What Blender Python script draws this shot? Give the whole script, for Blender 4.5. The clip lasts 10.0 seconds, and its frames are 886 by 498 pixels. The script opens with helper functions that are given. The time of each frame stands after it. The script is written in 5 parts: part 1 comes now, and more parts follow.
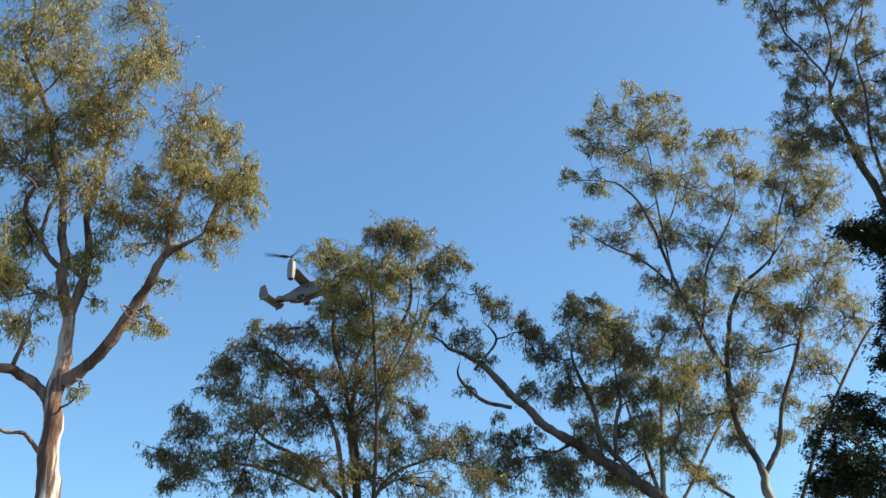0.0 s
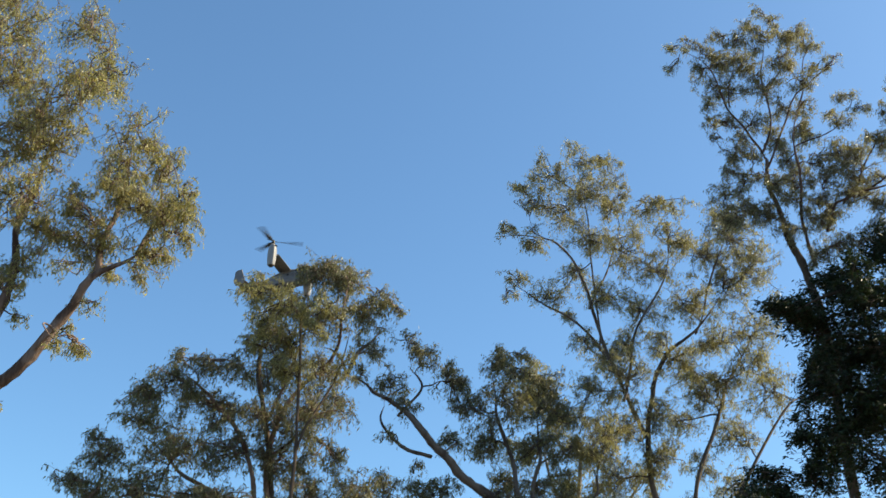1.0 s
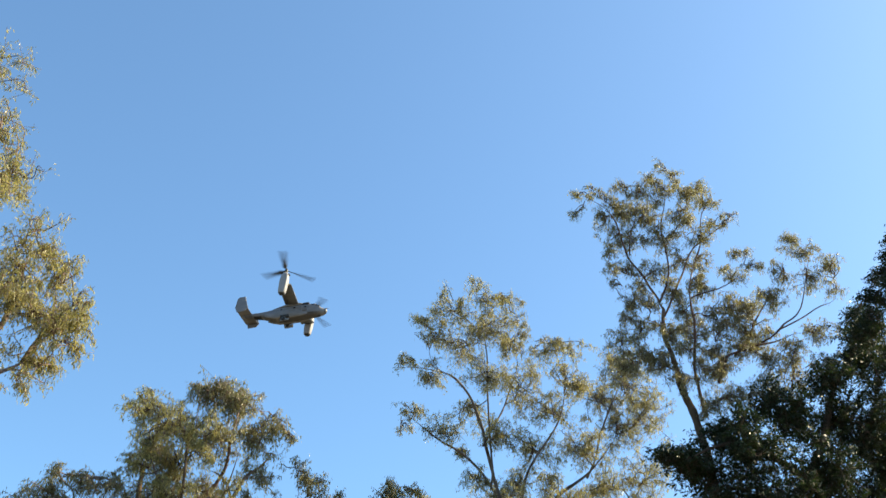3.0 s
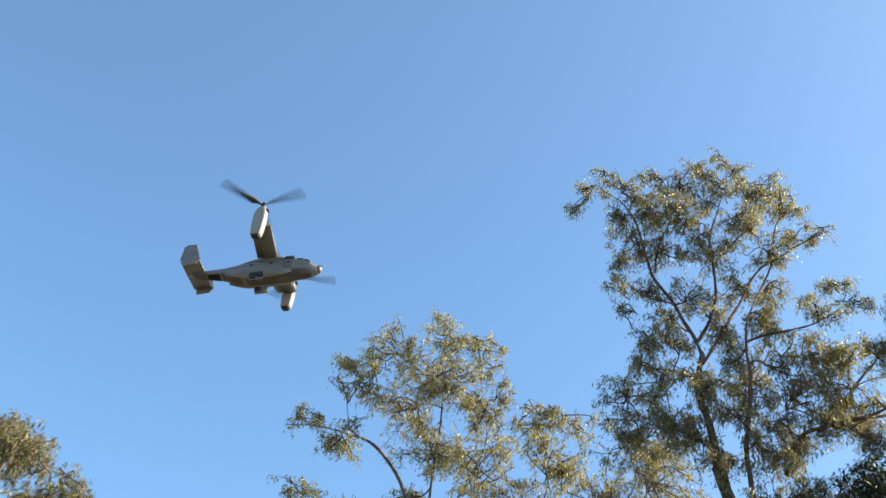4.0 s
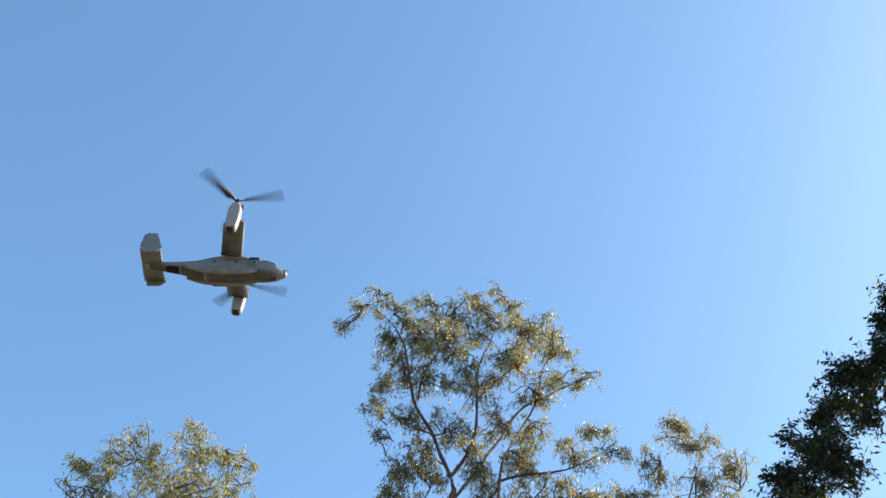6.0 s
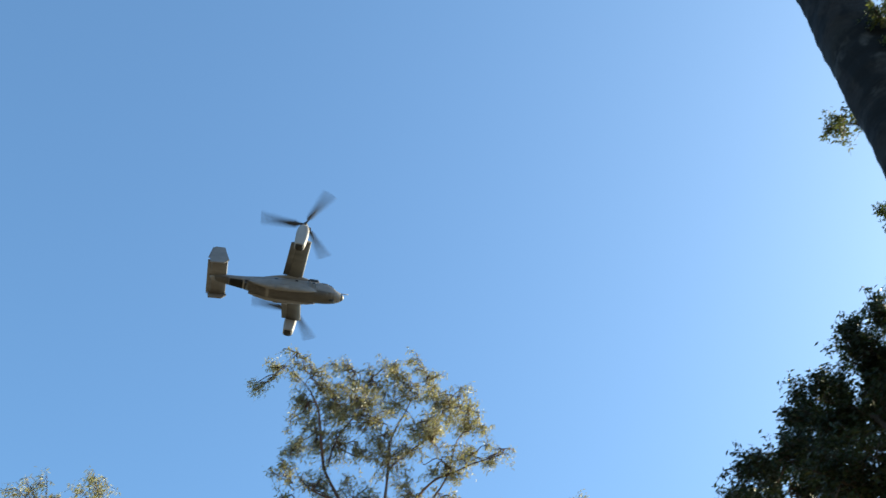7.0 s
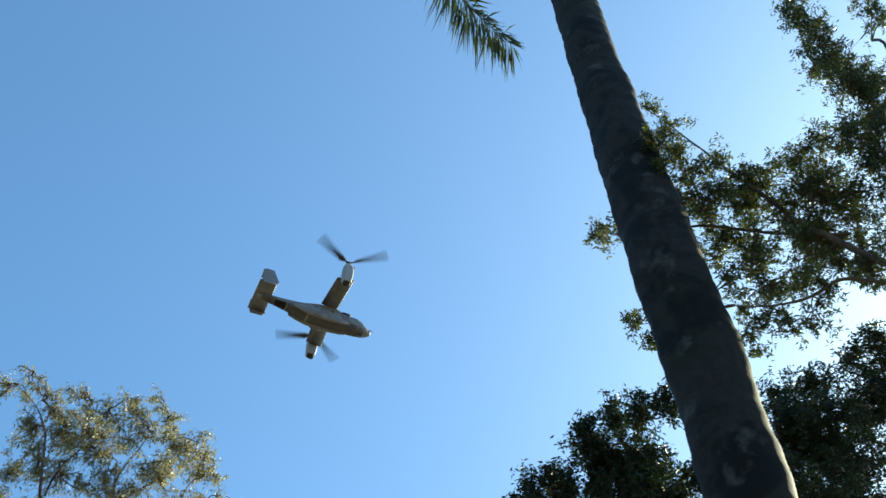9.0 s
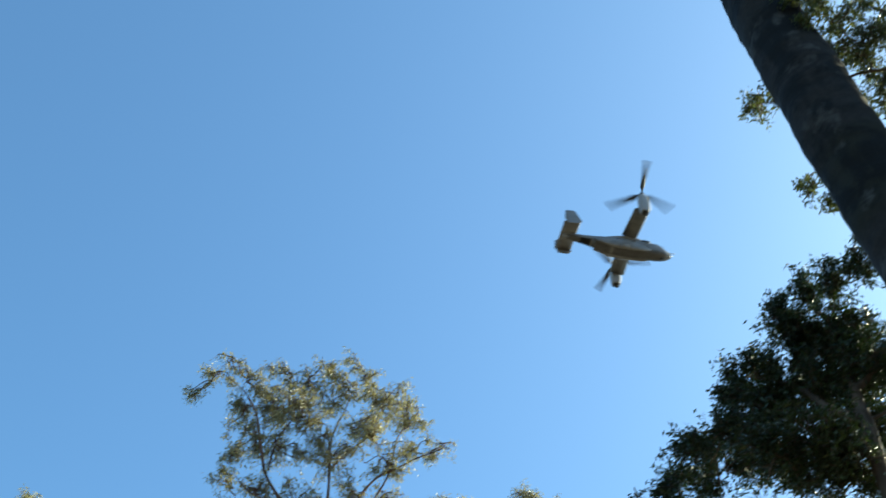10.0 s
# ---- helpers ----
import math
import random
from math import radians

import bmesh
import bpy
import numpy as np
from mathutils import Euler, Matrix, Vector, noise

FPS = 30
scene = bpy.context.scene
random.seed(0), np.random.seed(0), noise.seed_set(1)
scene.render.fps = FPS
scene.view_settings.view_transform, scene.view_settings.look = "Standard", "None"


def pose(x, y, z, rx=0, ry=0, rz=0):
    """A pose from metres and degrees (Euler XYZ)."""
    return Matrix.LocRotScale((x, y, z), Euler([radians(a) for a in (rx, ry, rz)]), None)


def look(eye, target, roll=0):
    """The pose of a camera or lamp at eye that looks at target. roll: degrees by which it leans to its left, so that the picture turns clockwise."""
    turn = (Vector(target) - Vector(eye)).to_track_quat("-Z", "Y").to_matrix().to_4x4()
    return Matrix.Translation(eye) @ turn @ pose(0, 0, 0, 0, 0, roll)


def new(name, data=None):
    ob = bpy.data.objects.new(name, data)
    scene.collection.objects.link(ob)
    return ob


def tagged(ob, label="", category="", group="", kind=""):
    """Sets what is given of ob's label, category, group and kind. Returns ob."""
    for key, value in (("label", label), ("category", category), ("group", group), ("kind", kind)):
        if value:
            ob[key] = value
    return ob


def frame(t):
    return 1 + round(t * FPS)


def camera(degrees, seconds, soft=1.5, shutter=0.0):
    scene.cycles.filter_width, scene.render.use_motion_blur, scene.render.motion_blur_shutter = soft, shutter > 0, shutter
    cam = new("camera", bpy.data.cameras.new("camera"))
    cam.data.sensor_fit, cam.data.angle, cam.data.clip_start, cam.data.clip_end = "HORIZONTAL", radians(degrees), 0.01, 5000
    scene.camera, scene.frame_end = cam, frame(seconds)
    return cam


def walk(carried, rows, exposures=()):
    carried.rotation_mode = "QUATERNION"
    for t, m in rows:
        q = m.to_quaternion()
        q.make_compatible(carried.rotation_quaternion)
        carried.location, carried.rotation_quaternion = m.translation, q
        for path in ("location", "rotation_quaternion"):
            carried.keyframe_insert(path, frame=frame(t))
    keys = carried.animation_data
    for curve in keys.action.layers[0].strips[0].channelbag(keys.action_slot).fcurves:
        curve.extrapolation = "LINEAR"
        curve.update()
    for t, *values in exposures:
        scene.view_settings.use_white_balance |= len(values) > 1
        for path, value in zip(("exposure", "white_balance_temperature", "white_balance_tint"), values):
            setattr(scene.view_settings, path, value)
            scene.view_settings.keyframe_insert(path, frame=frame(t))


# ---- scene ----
# A hand-held view of a tiltrotor passing over gum trees; the zoom is a move up the grassy bank.
cam = camera(43.80, 10.0, soft=1.5, shutter=0.26)
walk(cam, [
    (0.0, pose(0.00, 0.00, 1.60, 114.00, 0.00, -0.00)),
    (0.5, pose(0.00, 0.00, 1.60, 115.08, -1.50, -1.97)),
    (1.0, pose(0.00, 0.00, 1.60, 116.51, -2.84, -5.07)),
    (1.5, pose(0.00, 0.00, 1.60, 118.02, -2.62, -6.66)),
    (2.0, pose(0.00, 0.00, 1.60, 119.73, -3.25, -8.26)),
    (2.5, pose(0.00, 0.00, 1.60, 121.78, -3.91, -10.62)),
    (3.0, pose(0.00, 0.00, 1.60, 123.64, -3.69, -11.44)),
    (3.2, pose(0.73, 1.08, 2.08, 124.87, -4.18, -9.92)),
    (4.3, pose(4.17, 6.66, 4.40, 132.69, -11.62, -6.57)),
    (4.5, pose(4.16, 6.64, 4.42, 133.14, -11.43, -7.13)),
    (5.0, pose(4.23, 6.61, 4.46, 135.48, -12.14, -12.49)),
    (5.5, pose(4.37, 6.53, 4.48, 138.12, -10.34, -17.28)),
    (5.7, pose(4.40, 6.47, 4.48, 138.76, -9.45, -17.99)),
    (6.8, pose(4.42, 6.43, 4.48, 143.09, -8.28, -22.10)),
    (7.0, pose(4.43, 6.43, 4.50, 144.04, -8.12, -24.13)),
    (7.5, pose(4.45, 6.45, 4.53, 145.75, -6.21, -26.67)),
    (8.0, pose(4.43, 6.45, 4.46, 147.13, -5.71, -30.18)),
    (8.5, pose(4.45, 6.43, 4.45, 148.19, -5.02, -34.82)),
    (9.0, pose(4.45, 6.42, 4.44, 148.79, -3.58, -38.75)),
    (9.2, pose(4.43, 6.41, 4.42, 148.81, -2.97, -39.12)),
    (9.4, pose(4.40, 6.39, 4.39, 148.45, -2.22, -37.60)),
    (9.5, pose(4.38, 6.38, 4.37, 147.98, -1.85, -35.83)),
    (9.7, pose(4.41, 6.42, 4.41, 146.17, -2.89, -30.24)),
    (10.0, pose(4.46, 6.46, 4.45, 144.10, -3.82, -24.14)),
], exposures=((0.0, 0.90, 6850, -6), (1.0, 0.88, 6950, -6), (1.5, 1.03, 7050, -6), (2.0, 1.22, 7150, -6), (2.5, 1.28, 7250, -6), (4.5, 1.44, 7450, -5), (5.5, 1.48, 7450, -5), (7.2, 1.29, 6950, -11), (10.0, 1.22, 6600, -17)))

# ---- light ----
SUN_AZ, SUN_EL = 90.0, 40.0
world = bpy.data.worlds.new("sky")
scene.world = world
world.use_nodes = True
wn = world.node_tree
wn.nodes.clear()
sky = wn.nodes.new("ShaderNodeTexSky")
sky.sky_type = "NISHITA"
sky.sun_disc = False
sky.sun_elevation = radians(SUN_EL)
sky.sun_rotation = radians(SUN_AZ)
sky.air_density, sky.dust_density, sky.ozone_density = 0.9, 1.25, 8.0
bg = wn.nodes.new("ShaderNodeBackground")
bg.inputs["Strength"].default_value = 0.135
wo = wn.nodes.new("ShaderNodeOutputWorld")
wn.links.new(sky.outputs[0], bg.inputs[0])
wn.links.new(bg.outputs[0], wo.inputs[0])

sun = new("sun", bpy.data.lights.new("sun", "SUN"))
sun.data.energy = 5.0
sun.data.angle = radians(0.6)
sun.data.color = (1.0, 0.84, 0.67)
a, e = radians(SUN_AZ), radians(SUN_EL)
to_sun = Vector((math.sin(a) * math.cos(e), math.cos(a) * math.cos(e), math.sin(e)))
sun.matrix_world = look(to_sun * 60, (0, 0, 0))


# ---- materials ----
def material(name):
    m = bpy.data.materials.new(name)
    m.use_nodes = True
    nt = m.node_tree
    nt.nodes.clear()
    return m, nt


def node(nt, kind, **values):
    n = nt.nodes.new(kind)
    for key, value in values.items():
        n.inputs[key.replace("_", " ")].default_value = value
    return n


def ramp(nt, fac, *stops):
    n = nt.nodes.new("ShaderNodeValToRGB")
    while len(n.color_ramp.elements) < len(stops):
        n.color_ramp.elements.new(0.5)
    for el, (p, c) in zip(n.color_ramp.elements, stops):
        el.position, el.color = p, (*c, 1)
    nt.links.new(fac, n.inputs[0])
    return n.outputs[0]


def mixed(nt, kind, fac, one, two):
    n = nt.nodes.new("ShaderNodeMix")
    n.data_type, n.blend_type = "RGBA", kind
    if isinstance(fac, float):
        n.inputs[0].default_value = fac
    else:
        nt.links.new(fac, n.inputs[0])
    for socket, value in ((n.inputs[6], one), (n.inputs[7], two)):
        if isinstance(value, tuple):
            socket.default_value = (*value, 1)
        else:
            nt.links.new(value, socket)
    return n.outputs[2]


def leaf_material(name, dull, fresh, dry, through_colour, share, gloss=0.42):
    """Leaves: each one its own shade, whole sprays drifting to fresh or dry, with light coming through."""
    m, nt = material(name)
    geo = nt.nodes.new("ShaderNodeNewGeometry")
    co = nt.nodes.new("ShaderNodeTexCoord")
    big = node(nt, "ShaderNodeTexNoise", Scale=0.9, Detail=3.0)
    nt.links.new(co.outputs["Object"], big.inputs["Vector"])
    patch = ramp(nt, big.outputs[0], (0.38, dull), (0.62, fresh))
    each = ramp(nt, geo.outputs["Random Per Island"], (0.0, (0.6, 0.62, 0.62)), (0.75, (1.1, 1.08, 1.0)), (1.0, (1.5, 1.4, 1.15)))
    col = mixed(nt, "MULTIPLY", 1.0, patch, each)
    old = nt.nodes.new("ShaderNodeMath")
    old.operation = "GREATER_THAN"
    old.inputs[1].default_value = 0.93
    nt.links.new(geo.outputs["Random Per Island"], old.inputs[0])
    col = mixed(nt, "MIX", old.outputs[0], col, dry)
    face = node(nt, "ShaderNodeBsdfPrincipled", Roughness=0.38)
    face.inputs["Specular IOR Level"].default_value = gloss
    nt.links.new(col, face.inputs["Base Color"])
    lit = nt.nodes.new("ShaderNodeBsdfTranslucent")
    nt.links.new(mixed(nt, "MULTIPLY", 1.0, each, through_colour), lit.inputs[0])
    mix = nt.nodes.new("ShaderNodeMixShader")
    mix.inputs[0].default_value = share
    out = nt.nodes.new("ShaderNodeOutputMaterial")
    nt.links.new(face.outputs[0], mix.inputs[1])
    nt.links.new(lit.outputs[0], mix.inputs[2])
    nt.links.new(mix.outputs[0], out.inputs[0])
    return m


def bark_material(name, base, patch, streak, rough=0.85, bump=0.4, tall=0.25, size=3.0, bare=0.43):
    """Bark: upright streaks and shed patches, with fine relief."""
    m, nt = material(name)
    co = nt.nodes.new("ShaderNodeTexCoord")
    grow = node(nt, "ShaderNodeMapping", Scale=(1.0, 1.0, tall))
    nt.links.new(co.outputs["Object"], grow.inputs["Vector"])
    one = node(nt, "ShaderNodeTexNoise", Scale=size, Detail=5.0, Roughness=0.6)
    two = node(nt, "ShaderNodeTexNoise", Scale=size * 6, Detail=4.0)
    for n in (one, two):
        nt.links.new(grow.outputs[0], n.inputs["Vector"])
    col = ramp(nt, one.outputs[0], (bare, patch), (bare + 0.10, base), (0.80, base))
    col = mixed(nt, "MIX", ramp(nt, two.outputs[0], (0.5, (0, 0, 0)), (0.72, (0.7, 0.7, 0.7))), col, streak)
    face = node(nt, "ShaderNodeBsdfPrincipled", Roughness=rough)
    face.inputs["Specular IOR Level"].default_value = 0.12
    relief = node(nt, "ShaderNodeBump", Strength=bump, Distance=0.03)
    nt.links.new(two.outputs[0], relief.inputs["Height"])
    nt.links.new(relief.outputs[0], face.inputs["Normal"])
    nt.links.new(col, face.inputs["Base Color"])
    out = nt.nodes.new("ShaderNodeOutputMaterial")
    nt.links.new(face.outputs[0], out.inputs[0])
    return m


def palm_bark(name):
    """Smooth grey palm bark, darkened for tree shade: dark blotches, pale lichen patches, a green film and fine rings.
    """
    m, nt = material(name)
    co = nt.nodes.new("ShaderNodeTexCoord")
    fine = node(nt, "ShaderNodeTexNoise", Scale=22.0, Detail=5.0, Roughness=0.65)
    blot = node(nt, "ShaderNodeTexNoise", Scale=2.6, Detail=6.0, Roughness=0.62, Distortion=0.6)
    pale = node(nt, "ShaderNodeTexNoise", Scale=3.7, Detail=5.0, Roughness=0.6)
    film = node(nt, "ShaderNodeTexNoise", Scale=1.1, Detail=3.0)
    ring = node(nt, "ShaderNodeMapping", Scale=(0.6, 0.6, 9.0))
    nt.links.new(co.outputs["Object"], ring.inputs["Vector"])
    rings = node(nt, "ShaderNodeTexNoise", Scale=2.0, Detail=3.0)
    nt.links.new(ring.outputs[0], rings.inputs["Vector"])
    for n in (fine, blot, pale, film):
        nt.links.new(co.outputs["Object"], n.inputs["Vector"])
    # bark tones near black, the shade on the trunk being in the colour
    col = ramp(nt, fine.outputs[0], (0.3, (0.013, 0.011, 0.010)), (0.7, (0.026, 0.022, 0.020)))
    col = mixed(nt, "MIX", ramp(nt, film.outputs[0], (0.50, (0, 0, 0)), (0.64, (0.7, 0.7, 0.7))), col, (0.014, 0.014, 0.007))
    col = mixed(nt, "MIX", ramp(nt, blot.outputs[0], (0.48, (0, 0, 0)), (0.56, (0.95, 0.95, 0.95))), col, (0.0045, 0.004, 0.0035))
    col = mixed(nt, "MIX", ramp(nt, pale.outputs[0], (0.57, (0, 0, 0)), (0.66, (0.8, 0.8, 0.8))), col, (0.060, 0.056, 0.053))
    face = node(nt, "ShaderNodeBsdfPrincipled", Roughness=0.8)
    face.inputs["Specular IOR Level"].default_value = 0.2
    relief = node(nt, "ShaderNodeBump", Strength=0.35, Distance=0.02)
    nt.links.new(mixed(nt, "MIX", 0.5, fine.outputs[0], rings.outputs[0]), relief.inputs["Height"])
    nt.links.new(relief.outputs[0], face.inputs["Normal"])
    nt.links.new(col, face.inputs["Base Color"])
    out = nt.nodes.new("ShaderNodeOutputMaterial")
    nt.links.new(face.outputs[0], out.inputs[0])
    return m


def paint_material(name, colour, rough=0.55, grime=0.25, metal=0.0, scale=1.2):
    """Matt service paint with soft grime and fine scuffs."""
    m, nt = material(name)
    co = nt.nodes.new("ShaderNodeTexCoord")
    grow = node(nt, "ShaderNodeMapping", Scale=(0.35, 1.0, 1.0))
    nt.links.new(co.outputs["Object"], grow.inputs["Vector"])
    one = node(nt, "ShaderNodeTexNoise", Scale=scale, Detail=6.0, Roughness=0.65)
    two = node(nt, "ShaderNodeTexNoise", Scale=scale * 9, Detail=3.0)
    for n in (one, two):
        nt.links.new(grow.outputs[0], n.inputs["Vector"])
    dark = tuple(c * (1 - grime) for c in colour)
    pale = tuple(min(1.0, c * (1 + grime * 0.35)) for c in colour)
    col = ramp(nt, one.outputs[0], (0.35, dark), (0.6, colour), (0.8, pale))
    col = mixed(nt, "MULTIPLY", 0.35, col, ramp(nt, two.outputs[0], (0.3, (0.7, 0.7, 0.7)), (0.6, (1, 1, 1))))
    face = node(nt, "ShaderNodeBsdfPrincipled", Roughness=rough, Metallic=metal)
    nt.links.new(col, face.inputs["Base Color"])
    out = nt.nodes.new("ShaderNodeOutputMaterial")
    nt.links.new(face.outputs[0], out.inputs[0])
    return m


leaf_sun = leaf_material("leaf_olive", (0.210, 0.200, 0.105), (0.300, 0.280, 0.115), (0.30, 0.24, 0.16), (0.46, 0.41, 0.14), 0.50)
leaf_grey = leaf_material("leaf_grey_green", (0.120, 0.121, 0.092), (0.190, 0.182, 0.096), (0.25, 0.20, 0.15), (0.30, 0.28, 0.11), 0.40)
leaf_tan = leaf_material("leaf_tan_green", (0.192, 0.184, 0.124), (0.270, 0.250, 0.120), (0.30, 0.245, 0.18), (0.42, 0.38, 0.15), 0.45)
leaf_rust = leaf_material("leaf_rust_green", (0.150, 0.146, 0.105), (0.230, 0.213, 0.114), (0.28, 0.205, 0.155), (0.36, 0.325, 0.13), 0.42)
leaf_young = leaf_material("leaf_yellow_green", (0.195, 0.186, 0.092), (0.285, 0.262, 0.110), (0.32, 0.26, 0.15), (0.43, 0.39, 0.13), 0.46)
# green taken almost to black for the shaded side of backlit crowns
leaf_shade = leaf_material("leaf_shaded_green", (0.015, 0.025, 0.011), (0.027, 0.040, 0.015), (0.06, 0.06, 0.02), (0.05, 0.08, 0.015), 0.14, 0.24)
leaf_back = leaf_material("leaf_fine_green", (0.028, 0.037, 0.020), (0.046, 0.056, 0.025), (0.09, 0.08, 0.04), (0.14, 0.165, 0.045), 0.34, 0.30)
leaf_frond = leaf_material("leaf_frond", (0.035, 0.048, 0.022), (0.055, 0.070, 0.028), (0.10, 0.085, 0.04), (0.08, 0.11, 0.03), 0.2)
bark_pale = bark_material("bark_pale", (0.64, 0.57, 0.52), (0.13, 0.075, 0.060), (0.30, 0.20, 0.165), size=7.0, tall=0.09, bare=0.47)
bark_pink = bark_material("bark_pinkish_brown", (0.245, 0.168, 0.132), (0.095, 0.060, 0.047), (0.155, 0.105, 0.083), size=4.5)
bark_grey = bark_material("bark_grey", (0.36, 0.32, 0.27), (0.15, 0.11, 0.085), (0.20, 0.16, 0.13))
bark_mid = bark_material("bark_grey_brown", (0.165, 0.132, 0.110), (0.075, 0.055, 0.045), (0.11, 0.085, 0.070))
bark_dark = bark_material("bark_dark", (0.105, 0.075, 0.055), (0.05, 0.037, 0.028), (0.14, 0.10, 0.075))
bark_red = bark_material("bark_reddish", (0.15, 0.088, 0.065), (0.075, 0.045, 0.034), (0.20, 0.135, 0.105))
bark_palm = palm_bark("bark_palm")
hull = paint_material("grey_paint", (0.208, 0.190, 0.186))
hull_pale = paint_material("pale_grey_paint", (0.31, 0.285, 0.275), grime=0.15)
# hull grey with underside shade put into the colour, plus grime
belly = paint_material("shaded_belly_paint", (0.180, 0.162, 0.155), grime=0.3)
wing_paint = paint_material("wing_paint", (0.115, 0.105, 0.095), grime=0.3)
black = paint_material("black_rubber", (0.025, 0.025, 0.028), rough=0.6, grime=0.3)
soot = paint_material("sooty_metal", (0.04, 0.036, 0.033), rough=0.5, metal=0.6)
glass = paint_material("dark_cockpit_glass", (0.03, 0.035, 0.04), rough=0.08, grime=0.1)
blade_paint = paint_material("blade_paint", (0.035, 0.035, 0.04), rough=0.6, grime=0.2)
grass = bark_material("dry_grass", (0.100, 0.090, 0.068), (0.125, 0.108, 0.080), (0.060, 0.060, 0.038), tall=1.0, size=0.6, bump=0.8)


# ---- mesh helpers ----
def part(name, bm, mat, parent=None, label="", smooth=True):
    """Links a bmesh as one mesh object under a thing or a part."""
    me = bpy.data.meshes.new(name)
    bmesh.ops.recalc_face_normals(bm, faces=bm.faces)
    bm.to_mesh(me)
    bm.free()
    me.materials.append(mat)
    if smooth:
        me.polygons.foreach_set("use_smooth", [True] * len(me.polygons))
    ob = new(name, me)
    ob.parent = parent
    return tagged(ob, label)


def mesh_from(name, verts, faces, mat, parent, label="", smooth=False):
    """A mesh object from arrays of vertices and of faces with equal corners."""
    me = bpy.data.meshes.new(name)
    n = faces.shape[1]
    me.vertices.add(len(verts))
    me.vertices.foreach_set("co", np.asarray(verts, np.float32).ravel())
    me.loops.add(faces.size)
    me.loops.foreach_set("vertex_index", faces.astype(np.int32).ravel())
    me.polygons.add(len(faces))
    me.polygons.foreach_set("loop_start", np.arange(0, faces.size, n, dtype=np.int32))
    me.polygons.foreach_set("loop_total", np.full(len(faces), n, np.int32))
    me.polygons.foreach_set("use_smooth", np.full(len(faces), smooth))
    me.update(calc_edges=True)
    me.materials.append(mat)
    ob = new(name, me)
    ob.parent = parent
    return tagged(ob, label)


def tube(path, radii, sides):
    """Vertices and quads of a round, tapering branch."""
    path, radii = np.asarray(path, float), np.asarray(radii, float)
    along = np.gradient(path, axis=0) + (0, 0, 1e-7)
    along /= np.linalg.norm(along, axis=1)[:, None]
    ref = np.array([0.31, 0.87, 0.11]) if abs(along[0][1]) < 0.8 else np.array([1.0, 0.1, 0.1])
    u = np.cross(along, ref)
    u /= np.linalg.norm(u, axis=1)[:, None] + 1e-9
    v = np.cross(along, u)
    turn = np.arange(sides) * 2 * math.pi / sides
    ring = u[:, None] * np.cos(turn)[None, :, None] + v[:, None] * np.sin(turn)[None, :, None]
    verts = (path[:, None] + ring * radii[:, None, None]).reshape(-1, 3)
    i, j = np.meshgrid(np.arange(len(path) - 1), np.arange(sides), indexing="ij")
    k = (j + 1) % sides
    faces = np.stack([i * sides + j, i * sides + k, (i + 1) * sides + k, (i + 1) * sides + j], -1).reshape(-1, 4)
    return verts, faces


def curve_through(points, steps):
    """A smooth line through points (Catmull-Rom)."""
    p = np.asarray(points, float)
    p = np.vstack([2 * p[0] - p[1], p, 2 * p[-1] - p[-2]])
    out = []
    for i in range(1, len(p) - 2):
        for s in np.arange(steps) / steps:
            out.append(0.5 * (2 * p[i] + (p[i + 1] - p[i - 1]) * s + (2 * p[i - 1] - 5 * p[i] + 4 * p[i + 1] - p[i + 2]) * s * s
                              + (3 * p[i] - p[i - 1] - 3 * p[i + 1] + p[i + 2]) * s ** 3))
    return np.array(out + [p[-2]])


class Pile:
    """Gathers tubes into one mesh."""
    def __init__(self):
        self.verts, self.faces, self.count = [], [], 0

    def add(self, verts, faces):
        self.verts.append(verts)
        self.faces.append(faces + self.count)
        self.count += len(verts)

    def link(self, name, mat, parent, label="", smooth=True):
        return mesh_from(name, np.vstack(self.verts), np.vstack(self.faces), mat, parent, label, smooth)


